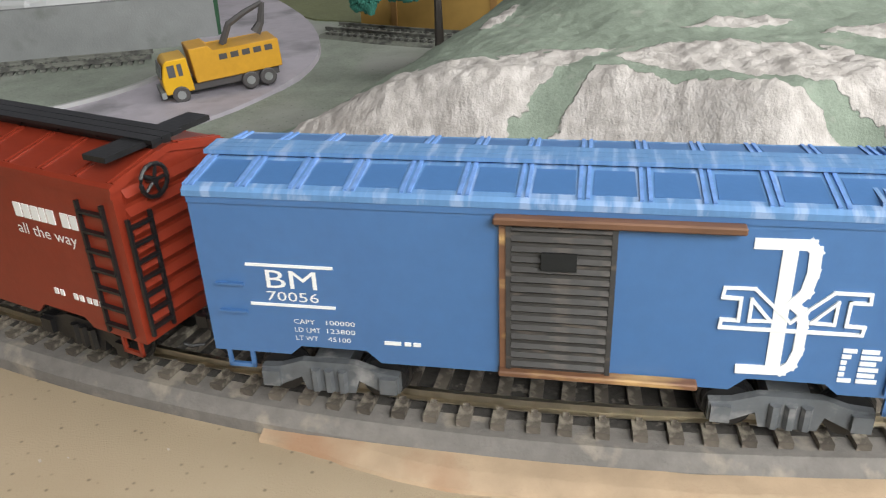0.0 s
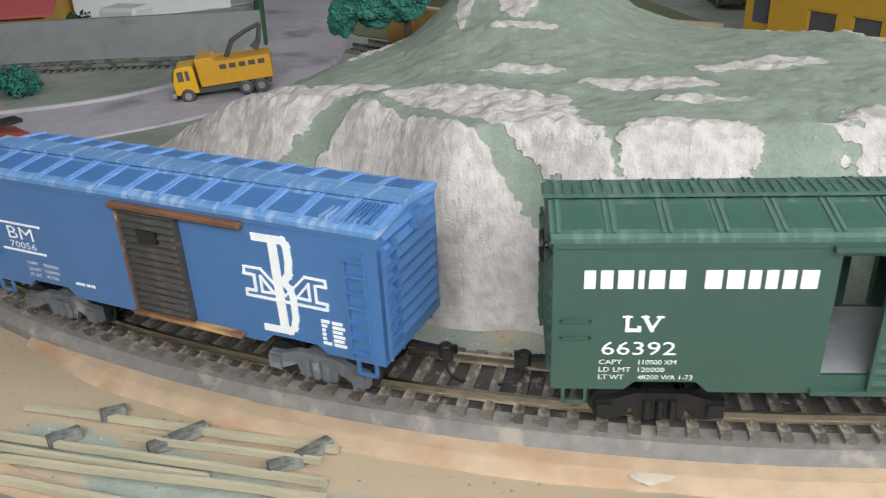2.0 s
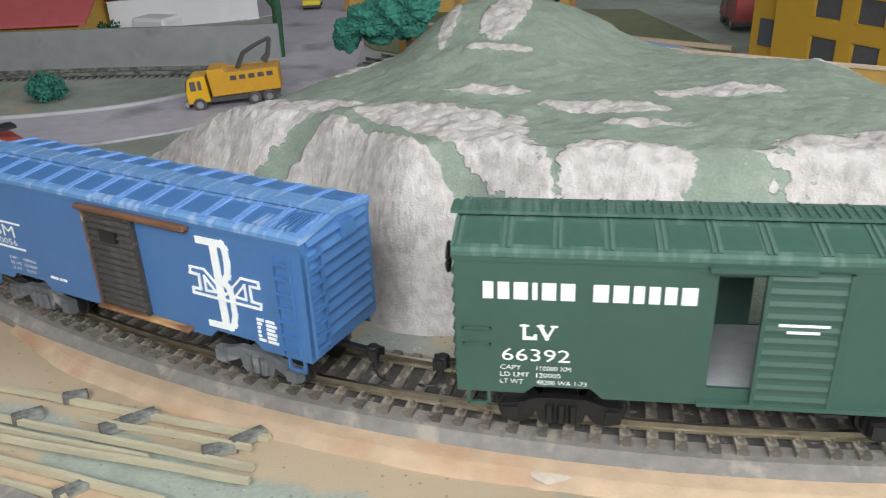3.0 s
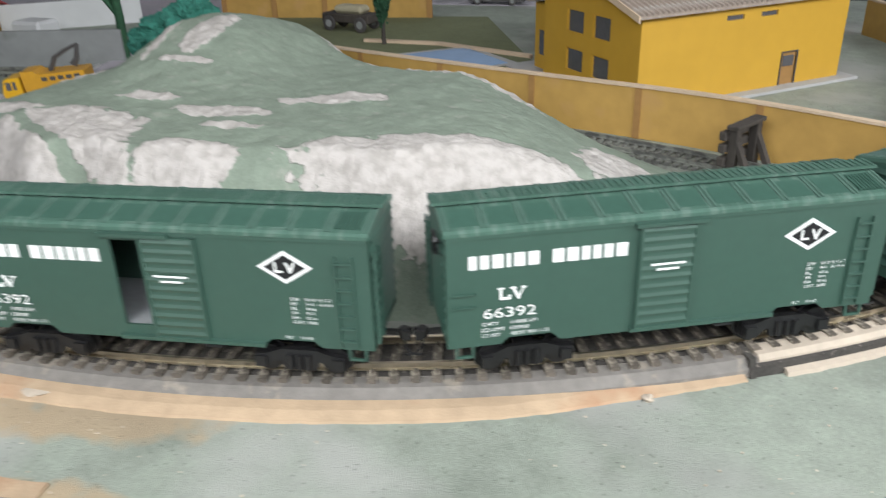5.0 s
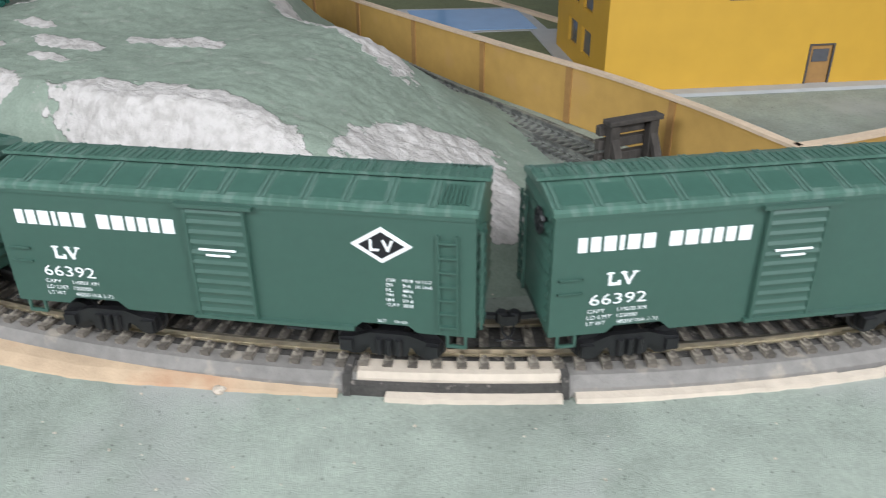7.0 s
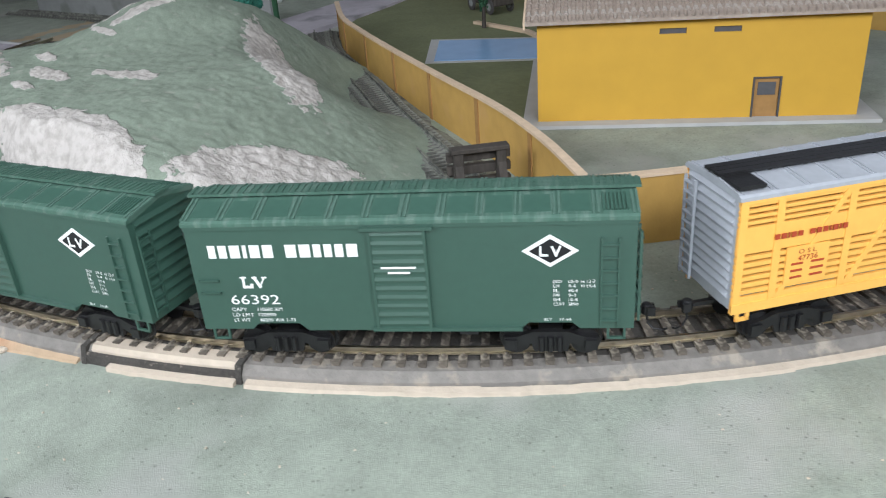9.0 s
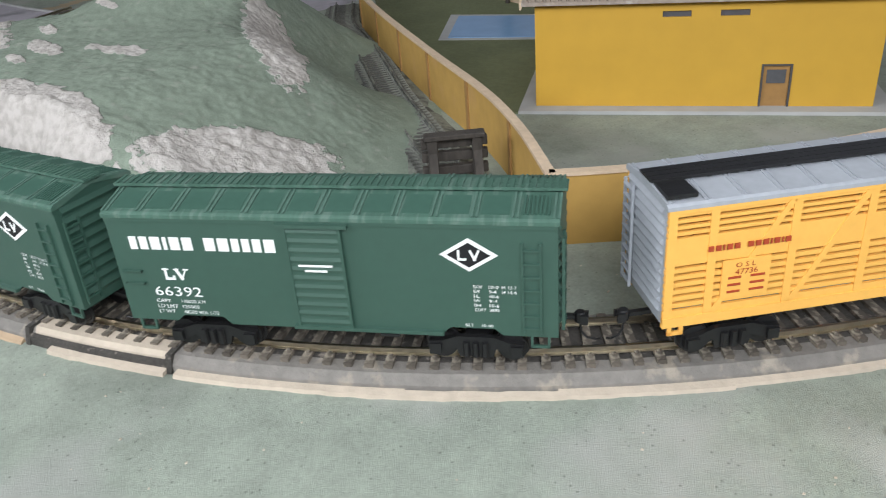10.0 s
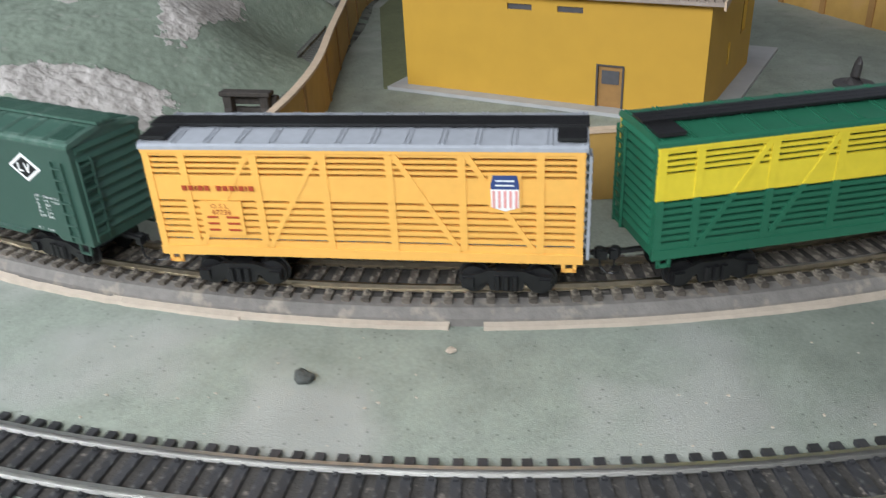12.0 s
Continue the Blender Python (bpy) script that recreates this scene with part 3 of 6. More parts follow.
track("curved_track", arc_path(-135, 25, R, 0.8), arc_ties(-130, 22, R, 0.0072), RAIL_Z - 0.0025, STEEL, TIE, "curved train track with dull rails and dusty brown ties")
R2 = R + 0.1025
track("outer_track", arc_path(-90, 25, R2, 0.8), arc_ties(-90, 22, R2, 0.0066), GZ + 0.0022, STEEL_B, TIE_B, "outer curved track with bright rails and black ties")
bm = bmesh.new()
sweep(bm, arc_path(-90.5, 25, R2, 1.0), [(-0.0125, GZ - 0.001), (-0.0118, GZ + 0.0010), (0.0118, GZ + 0.0010), (0.0125, GZ - 0.001)])
tagged(part("outer_track_bed", bm, DARK_BED), "dark bed under the outer track", "roadbed", kind="structure")

bm = bmesh.new()
sweep(bm, [on_arc(a, R + 0.0765 + 0.0012 * noise.noise(Vector((a * 0.7, 9, 0)))) for a in np.linspace(-98, -77, 40)], [(-0.0050, GZ - 0.001), (-0.0044, GZ + 0.0024), (0.0102, GZ + 0.0026), (0.0106, GZ - 0.001)])
tagged(part("roadbed_shoulder", bm, BED), "grey shoulder beside the outer track", "roadbed", kind="structure")
bm = bmesh.new()
sweep(bm, [on_arc(a, R + 0.0665 + 0.0022 * noise.noise(Vector((a * 0.5, 3, 0))) + 0.0008 * noise.noise(Vector((a * 2.1, 4, 0)))) for a in np.linspace(-98, -78, 60)], [(-0.0040, GZ - 0.001), (-0.0032, GZ + 0.0010), (0.0045, GZ + 0.0013), (0.0048, GZ - 0.001)])
tagged(part("board_edge", bm, TAN), "worn tan wooden edge beside the outer track", "board edge", kind="structure")

SIDING = spline([(0.396, 0.404), (0.355, 0.419), (0.304, 0.435), (0.225, 0.460), (0.151, 0.487), (0.070, 0.514), (0.0, 0.535), (-0.08, 0.575)], 90)
bm = bmesh.new()
sweep(bm, [(p.x, p.y) for p in SIDING], [(-0.022, GZ - 0.001), (-0.015, GZ + 0.0020), (0.015, GZ + 0.0020), (0.026, GZ - 0.001)])
tagged(part("siding_ballast", bm, SIDING_BED), "grey-green ballast along the siding", "ballast", kind="structure")
sid_ties = []
for i in range(0, 89):
    d = SIDING[i + 1] - SIDING[i]
    sid_ties.append((SIDING[i].x, SIDING[i].y, math.degrees(math.atan2(d.y, d.x)) + 90))
track("siding_track", [(p.x, p.y) for p in SIDING], sid_ties[::1], GZ + 0.0034, SIDING_TIE, SIDING_TIE, "old dusty grey siding track curving along the fence")

bumper = thing("buffer_stop", pose(0.3835, 0.410, GZ + 0.002, 0, 0, -118), "dark weathered wooden buffer stop at the siding end", "buffer stop")
for x in (-0.011, 0.011):
    boxes("post", [(x - 0.0025, x + 0.0025, -0.002, 0.003, 0, 0.0265)], BUMPER_WOOD, bumper, bevel=0.0004)
    bm = bmesh.new()
    prism(bm, [(0.003, 0.020), (0.003, 0.015), (0.009, 0), (0.013, 0)], x - 0.002, x + 0.002, "x")
    part("brace", bm, BUMPER_WOOD, bumper)
for z in (0.006, 0.0135, 0.0205):
    boxes("beam", [(-0.0165, 0.0165, -0.006, -0.002, z, z + 0.0048)], BUMPER_WOOD, bumper, bevel=0.0004)
boxes("beam", [(-0.015, 0.015, -0.003, 0.004, 0.0265, 0.0290)], BUMPER_WOOD, bumper, bevel=0.0004)

# ---- freight cars ----


def bogie(parent, x, mat, zr):
    """A two-axle truck with its side frames, axles and wheels; zr is the rail top."""
    wz = zr + 0.0052
    bg = boxes("bogie", [(x - 0.004, x + 0.004, -0.0095, 0.0095, wz - 0.001, wz + 0.004)], mat, parent, "dark truck under the car")
    for s in (-1, 1):
        y0, y1 = sorted((s * 0.0106, s * 0.0126))
        bm = bmesh.new()
        prism(bm, [(x - 0.0155, wz - 0.0022), (x - 0.0155, wz + 0.0024), (x - 0.011, wz + 0.0028), (x - 0.006, wz + 0.0046), (x + 0.006, wz + 0.0046), (x + 0.011, wz + 0.0028),
                   (x + 0.0155, wz + 0.0024), (x + 0.0155, wz - 0.0022), (x + 0.012, wz - 0.0024), (x + 0.0065, wz + 0.0004), (x + 0.0055, wz - 0.0030), (x - 0.0055, wz - 0.0030), (x - 0.0065, wz + 0.0004), (x - 0.012, wz - 0.0024)], y0, y1)
        for e in (-1, 1):
            yy = sorted((s * 0.0126, s * 0.0138))
            bx(bm, x + e * 0.0132 - 0.0019, x + e * 0.0132 + 0.0019, yy[0], yy[1], wz - 0.0018, wz + 0.0020)
        for k in (-0.003, 0.0, 0.003):
            yy = s * 0.0130
            tube(bm, [(x + k, yy, wz - 0.0024), (x + k, yy, wz + 0.003)], 0.0011, 6)
        part("side_frame", bm, mat, bg)
    for e in (-1, 1):
        for s in (-1, 1):
            bm = bmesh.new()
            c = (x + e * 0.0115, wz)
            tube(bm, [(c[0], s * 0.0072, c[1]), (c[0], s * 0.0078, c[1]), (c[0], s * 0.0080, c[1]), (c[0], s * 0.0104, c[1])], [0.0058, 0.0058, 0.0051, 0.0050], 20)
            part("wheel", bm, BLACK, bg)
        bm = bmesh.new()
        tube(bm, [(x + e * 0.0115, -0.0125, wz), (x + e * 0.0115, 0.0125, wz)], 0.001, 6)
        part("axle", bm, BLACK, bg)
    return bg


def coupler(parent, x, way, z, reach):
    """A thin shank with a rounded knuckle, a guard arm and the bent uncoupling pin below."""
    bm = bmesh.new()
    a, b = sorted((x - way * 0.004, x + way * reach))
    bx(bm, a, b, -0.0009, 0.0009, z - 0.0007, z + 0.0007)
    hx = x + way * (reach + 0.0018)
    tube(bm, [(hx, 0, z - 0.0020), (hx, 0, z - 0.0016), (hx, 0, z + 0.0016), (hx, 0, z + 0.0020)], [0.0014, 0.0019, 0.0019, 0.0014], 12)
    a, b = sorted((hx, hx + way * 0.0026))
    bx(bm, a, b, -0.0026, -0.0012, z - 0.0016, z + 0.0016)
    bx(bm, a, b, 0.0010, 0.0019, z - 0.0012, z + 0.0012)
    tube(bm, [(hx, -0.0004, z - 0.0016), (hx + way * 0.0004, -0.0008, z - 0.0052), (hx + way * 0.0022, -0.0016, z - 0.0068), (hx + way * 0.0050, -0.0026, z - 0.0068), (hx + way * 0.0066, -0.0034, z - 0.0058)], 0.00042, 6)
    return part("coupler", bm, BLACK, parent, "black knuckle coupler")


def ladder(parent, frame_pts, mat, rungs, axis, name="ladder"):
    """frame_pts: u0, u1, z0, z1, face, out. axis x: on a side; axis y: on an end."""
    u0, u1, z0, z1, face, out = frame_pts
    bm = bmesh.new()
    def add(a, b, c, d, t):
        f0, f1 = sorted((face, face + out * t))
        if axis == "x":
            bx(bm, a, b, f0, f1, c, d)
        else:
            bx(bm, f0, f1, a, b, c, d)
    for u in (u0, u1):
        add(u - 0.00035, u + 0.00035, z0, z1, 0.0009)
    for i in range(rungs):
        z = z0 + (z1 - z0) * (i + 0.5) / rungs
        add(u0, u1, z - 0.0003, z + 0.0003, 0.0012)
    return part(name, bm, mat, parent)


def roof_sheet(parent, L, ze, zr, mat, panels, ribs=True, over=0.0006, seam_mat=None, panel_mat=None):
    """A shallow gabled roof with raised seams and pressed panels."""
    hl = L / 2 + over
    hw = HW + 0.0006
    bm = bmesh.new()
    prism(bm, [(-hw, ze - 0.0012), (-hw, ze), (-hw + 0.001, ze + 0.0006), (0, zr), (hw - 0.001, ze + 0.0006), (hw, ze), (hw, ze - 0.0012), (hw - 0.002, ze - 0.0012), (0, zr - 0.0016), (-hw + 0.002, ze - 0.0012)], -hl, hl, "x")
    roof = part("roof", bm, mat, parent)
    slope = (zr - ze - 0.0006) / (hw - 0.001)
    ang = math.atan(slope)
    run = (hw - 0.001) / math.cos(ang)
    for s in (-1, 1):
        bm = bmesh.new()
        y0, y1 = sorted((-s * 0.0002, -s * (run - 0.0030)))
        bx(bm, -0.0011, -0.0004, y0, y1, -0.0003, 0.00035)
        bx(bm, 0.0004, 0.0011, y0, y1, -0.0003, 0.00035)
        seam = mesh_of("roof_seam", bm, seam_mat or mat)
        w = (2 * hl - 0.002) / panels
        bm = bmesh.new()
        y0, y1 = sorted((-s * 0.0018, -s * (run - 0.0048)))
        prism(bm, [(-w * 0.36, y0), (w * 0.36, y0), (w * 0.34, y1), (-w * 0.34, y1)] if s < 0 else [(-w * 0.34, y0), (w * 0.34, y0), (w * 0.36, y1), (-w * 0.36, y1)], -0.0003, 0.00010, "z")
        panel = mesh_of("roof_panel", bm, panel_mat or mat)
        bm = bmesh.new()
        bx(bm, -0.0003, 0.0003, y0, y1, -0.0003, 0.0006)
        louvre = mesh_of("roof_louvre", bm, panel_mat or mat)
        rot = (-s * ang, 0, 0)
        for i in range(panels + 1):
            x = -hl + 0.001 + (2 * hl - 0.002) * i / panels
            piece("roof_seam", seam, roof, (x, s * (hw - 0.001), ze + 0.0006), rot)
            if ribs and i < panels - 1:
                piece("roof_panel", panel, roof, (x + w * 0.5, s * (hw - 0.001), ze + 0.0006), rot)
            elif ribs and i == panels - 1:
                for k in range(7):
                    piece("roof_louvre", louvre, roof, (x + w * (0.2 + 0.1 * k), s * (hw - 0.001), ze + 0.0006), rot)
    return roof


def running_board(parent, L, z, mat, over=0.003, half=0.0042, slats=False, label=""):
    bm = bmesh.new()
    hl = L / 2 + over
    for k in range(3):
        y = -half + k * 2 * half / 3
        bx(bm, -hl, hl, y + 0.0001, y + 2 * half / 3 - 0.0001, z - 0.0009, z)
    if slats:
        n = int(2 * hl / 0.0022)
        for i in range(n):
            x = -hl + 2 * hl * (i + 0.5) / n
            bx(bm, x - 0.0005, x + 0.0005, -half, half, z, z + 0.0003)
    for i in range(12):
        x = -hl + 2 * hl * (i + 0.5) / 12
        bx(bm, x - 0.0006, x + 0.0006, -half * 0.7, half * 0.7, z - 0.002, z - 0.0009)
    bx(bm, -hl + 0.002, hl - 0.002, -half * 0.6, half * 0.6, z - 0.0026, z - 0.0012)
    return part("running_board", bm, mat, parent, label)


def end_panel(parent, L, zs, ze, zr, mat, way, ribs=9):
    bm = bmesh.new()
    x0 = way * L / 2
    a, b = sorted((x0 - way * 0.0009, x0))
    prism(bm, [(-HW + 0.0009, zs), (-HW + 0.0009, ze), (0, zr - 0.0016), (HW - 0.0009, ze), (HW - 0.0009, zs)], a, b, "x")
    panel = part("end_panel", bm, mat, parent)
    h = (ze - zs) / ribs * 0.36
    bm = bmesh.new()
    prism(bm, [(0, -h), (way * 0.0011, 0), (0, h)], -HW + 0.0025, HW - 0.0025, "y")
    rib = mesh_of("end_rib", bm, mat)
    for i in range(ribs):
        piece("end_rib", rib, panel, (x0, 0, zs + 0.003 + (ze - zs - 0.004) * (i + 0.5) / ribs))
    return panel


def side_outline(L, zs, x0, x1, ze, notch=True):
    """Lower edge with the cut-outs over the trucks, between x0 and x1 (measured from the left end)."""
    edge = [(0, zs), (0.0170, zs), (0.0195, zs + 0.0022), (0.0335, zs + 0.0022), (0.0365, zs - 0.0006), (L - 0.0365, zs - 0.0006), (L - 0.0335, zs + 0.0022), (L - 0.0195, zs + 0.0022), (L - 0.0170, zs), (L, zs)]
    if not notch:
        edge = [(0, zs), (L, zs)]
    def zat(x):
        for (a, za), (b, zb) in zip(edge, edge[1:]):
            if a <= x <= b:
                return za + (zb - za) * (x - a) / max(b - a, 1e-9)
        return zs
    low = [(x0, zat(x0))] + [(a, z) for a, z in edge if x0 < a < x1] + [(x1, zat(x1))]
    return [(a - L / 2, z) for a, z in low] + [(x1 - L / 2, ze), (x0 - L / 2, ze)]


def car_shell(car, L, zs, ze, zr, mat, openings):
    """Side sheets; openings: for each side (outer -1, inner 1) the door opening x0, x1, z0, z1 or None."""
    for s in (-1, 1):
        y0, y1 = sorted((s * HW, s * (HW - 0.0009)))
        bm = bmesh.new()
        op = openings.get(s)
        if op:
            x0, x1, z0, z1 = op
            prism(bm, side_outline(L, zs, 0, x0, ze), y0, y1)
            prism(bm, side_outline(L, zs, x1, L, ze), y0, y1)
            bx(bm, x0 - L / 2, x1 - L / 2, y0, y1, z1, ze)
            bx(bm, x0 - L / 2, x1 - L / 2, y0, y1, zs - 0.0006, z0)
        else:
            prism(bm, side_outline(L, zs, 0, L, ze), y0, y1)
        f0, f1 = sorted((s * HW, s * (HW + 0.0004)))
        bx(bm, -L / 2, L / 2, f0, f1, ze - 0.0026, ze - 0.0012)
        part("side_panel", bm, mat, car)
    boxes("car_floor", [(-L / 2 + 0.001, L / 2 - 0.001, -HW + 0.001, HW - 0.001, zs + 0.0032, zs + 0.0042)], FLOOR_GREY, car)
    boxes("underframe", [(-L / 2 + 0.003, L / 2 - 0.003, -0.004, 0.004, zs - 0.0005, zs + 0.0030)], BLACK, car)


def rib_door(car, x0, x1, z0, z1, L, mat, ribs=11, s=-1, name="door", relief=0.00035):
    y = s * HW
    bm = bmesh.new()
    f0, f1 = sorted((y, y + s * 0.0011))
    bx(bm, x0 - L / 2, x1 - L / 2, f0, f1, z0, z1)
    leaf = part(name, bm, mat, car)
    for x in (x0, x1 - 0.0009):
        f0, f1 = sorted((y + s * 0.0005, y + s * 0.0015))
        boxes("door_stile", [(x - L / 2 - 0.00005, x - L / 2 + 0.00095, f0, f1, z0, z1)], mat, leaf)
    h = (z1 - z0) / ribs * 0.34
    bm = bmesh.new()
    prism(bm, [(y + s * 0.0011, -h), (y + s * (0.0011 + relief), 0), (y + s * 0.0011, h)], x0 - L / 2 + 0.001, x1 - L / 2 - 0.001, "x")
    rib = mesh_of("door_rib", bm, mat)
    for i in range(ribs):
        piece("door_rib", rib, leaf, (0, 0, z0 + (z1 - z0) * (i + 0.5) / ribs))
    return leaf


def steps(car, L, zs, mat):
    for e in (-1, 1):
        x = e * (L / 2 - 0.0055)
        for s in (-1, 1):
            y0, y1 = sorted((s * HW, s * (HW - 0.0008)))
            boxes("step", [(x - 0.003, x - 0.0022, y0, y1, zs - 0.0042, zs), (x + 0.0022, x + 0.003, y0, y1, zs - 0.0042, zs), (x - 0.003, x + 0.003, y0, y1, zs - 0.0042, zs - 0.0033)], mat, car)


def brake_wheel(car, x, y, z, way):
    bm = bmesh.new()
    pts = [(x, y + 0.0036 * math.cos(2 * math.pi * k / 16), z + 0.0036 * math.sin(2 * math.pi * k / 16)) for k in range(17)]
    tube(bm, pts, 0.0005, 5)
    for k in range(5):
        a = 2 * math.pi * k / 5
        tube(bm, [(x, y, z), (x, y + 0.0036 * math.cos(a), z + 0.0036 * math.sin(a))], 0.0004, 5)
    tube(bm, [(x - way * 0.002, y, z), (x + way * 0.0006, y, z)], 0.0008, 6)
    return part("brake_wheel", bm, BLACK, car, "black spoked brake wheel")


def car_pose(deg):
    x, y, _ = on_arc(deg, R + 0.0013)
    return pose(x, y, 0, 0, 0, bearing(deg) + 90)


def green_boxcar(deg, open_door, label):
    L, zs, ze, zr = 0.144, 0.0058, 0.0455, 0.0491
    car = thing("boxcar", car_pose(deg), label, "model boxcar", "freight cars of the train")
    d0, d1 = (0.0713, 0.0898) if open_door else (0.0605, 0.0790)
    op = (0.0610, 0.0800, zs + 0.0045, 0.0408)
    car_shell(car, L, zs, ze, zr, GREEN, {-1: op, 1: (0.0770, 0.0838, zs + 0.0045, 0.0408)} if open_door else {})
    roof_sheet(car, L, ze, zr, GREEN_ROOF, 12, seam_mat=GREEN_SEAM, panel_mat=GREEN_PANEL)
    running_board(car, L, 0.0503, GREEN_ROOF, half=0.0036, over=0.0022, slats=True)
    for e in (-1, 1):
        end_panel(car, L, zs, ze, zr, GREEN, e)
        ladder(car, (-e * 0.0 + (0.009 if e < 0 else -0.0145), (0.0145 if e < 0 else -0.009), zs + 0.002, ze - 0.006, e * L / 2 + e * 0.001, e), GREEN, 7, "y")
        coupler(car, e * L / 2, e, 0.0034, 0.0042)
        bogie(car, e * (L / 2 - 0.0265), BLACK, RAIL_Z)
    brake_wheel(car, -L / 2 - 0.0022, -0.0085, ze - 0.0055, -1)
    rib_door(car, d0, d1, zs + 0.0010, 0.0425, L, GREEN)
    rib_door(car, 0.0605 if not open_door else 0.0838, 0.0790 if not open_door else 0.1023, zs + 0.001, 0.0425, L, GREEN, s=1)
    y = -HW
    boxes("door_track", [(0.0585 - L / 2, 0.0815 - L / 2, y - 0.0021, y, 0.0425, 0.0437)], GREEN, car)
    boxes("door_track", [(0.0590 - L / 2, 0.1085 - L / 2, y - 0.0016, y, zs - 0.0002, zs + 0.0010)], GREEN, car)
    boxes("latch", [(0.088 - L / 2, 0.094 - L / 2, y - 0.0018, y, zs - 0.0012, zs - 0.0004)], BLACK, car)
    ladder(car, (0.1335 - L / 2, 0.1388 - L / 2, zs + 0.001, 0.0385, y, -1), GREEN, 7, "x")
    for z in (0.0245, 0.0200):
        boxes("grab_iron", [(0.0018 - L / 2, 0.0088 - L / 2, y - 0.0009, y - 0.0004, z, z + 0.0005), (0.0018 - L / 2, 0.0023 - L / 2, y - 0.0009, y, z, z + 0.0005), (0.0083 - L / 2, 0.0088 - L / 2, y - 0.0009, y, z, z + 0.0005)], GREEN, car)
    steps(car, L, zs, GREEN)
    off = -L / 2
    yy = y - 0.00015
    bars("name_bars", [(a + off, b + off, c, d) for a, b, c, d in word(0.0069, 0.0578, 0.0330, 0.0375, ((0.85, 0.9, 1.05, 0.55, 1.05, 1.05), (1.1, 1.1, 0.85, 0.85, 0.9, 1.1)))], WHITE, car, yy)
    bm = bmesh.new()
    stroke(bm, [(0.0169 + off, 0.0256), (0.0169 + off, 0.0222), (0.0196 + off, 0.0222), (0.0196 + off, 0.0229)], 0.0008, yy)
    stroke(bm, [(0.0160 + off, 0.0257), (0.0178 + off, 0.0257)], 0.0004, yy)
    stroke(bm, [(0.0208 + off, 0.0256), (0.0224 + off, 0.0223)], 0.0009, yy)
    stroke(bm, [(0.0224 + off, 0.0223), (0.0241 + off, 0.0256)], 0.0005, yy)
    for a, b in ((0.0201, 0.0215), (0.0235, 0.0248)):
        stroke(bm, [(a + off, 0.0257), (b + off, 0.0257)], 0.0004, yy)
    part("reporting_mark", bm, WHITE, car)
    writing("number", "66392", 0.0114 + off, 0.0192, 0.0036, 0.0168, yy - 0.0001, WHITE, car)
    for k, (a, b) in enumerate((("CAPY", "110000 XM"), ("LD LMT", "120000"), ("LT WT", "48200 WA 1-73"))):
        z = 0.0143 - 0.0021 * k
        writing("capacity_line", a, 0.0110 + off, z, 0.0013, (0.0052, 0.0073, 0.0058)[k], yy - 0.0001, WHITE, car)
        writing("capacity_line", b, 0.0200 + off, z, 0.0013, (0.0085, 0.0060, 0.0125)[k], yy - 0.0001, WHITE, car)
    cx, cz = 0.1176 + off, 0.0341
    bm = bmesh.new()
    prism(bm, [(cx - 0.0088, cz), (cx, cz + 0.0056), (cx + 0.0088, cz), (cx, cz - 0.0056)], yy - 0.0001, y)
    dia = part("emblem", bm, WHITE, car, "white-edged black diamond emblem")
    bm = bmesh.new()
    prism(bm, [(cx - 0.0066, cz), (cx, cz + 0.0042), (cx + 0.0066, cz), (cx, cz - 0.0042)], yy - 0.0002, yy - 0.0001)
    part("emblem_field", bm, INK, dia)
    bm = bmesh.new()
    stroke(bm, [(cx - 0.0030, cz + 0.0014), (cx - 0.0030, cz - 0.0014), (cx - 0.0010, cz - 0.0014)], 0.0007, yy - 0.00025)
    stroke(bm, [(cx + 0.0006, cz + 0.0014), (cx + 0.0018, cz - 0.0014), (cx + 0.0030, cz + 0.0014)], 0.0007, yy - 0.00025)
    part("emblem_mark", bm, WHITE, dia)
    for k, (a, b, c) in enumerate((("EXW", "10-0", "H 13-7"), ("EW", "9-4", "H 14-4"), ("IL", "40-6", ""), ("IW", "9-1", ""), ("IH", "10-6", ""), ("CUFT", "3890", ""))):
        z = 0.0238 - 0.00165 * k
        writing("data_line", a, 0.1185 + off, z, 0.0011, 0.0008 * len(a) + 0.0004, yy - 0.0001, WHITE, car)
        writing("data_line", b, 0.1232 + off, z, 0.0011, 0.00075 * len(b), yy - 0.0001, WHITE, car)
        if c:
            writing("data_line", c, 0.1272 + off, z, 0.0011, 0.0044, yy - 0.0001, WHITE, car)
    writing("built_date", "BLT", 0.1155 + off, 0.0098, 0.0010, 0.0025, yy - 0.0001, WHITE, car)
    writing("built_date", "10-60", 0.1205 + off, 0.0098, 0.0010, 0.0036, yy - 0.0001, WHITE, car)
    dc = (d0 + d1) / 2 + off
    bars("door_stencil", [(dc - 0.0056, dc + 0.0056, 0.0293, 0.0299), (dc - 0.0036, dc + 0.0036, 0.0275, 0.0281)], WHITE, car, y - 0.0019)
    return car


green_boxcar(-76.46, True, "dark green model boxcar with its door slid open and white lettering")
shut = green_boxcar(-59.95, False, "dark green model boxcar with a closed ribbed door")
copy_thing(shut, car_pose(-43.65))


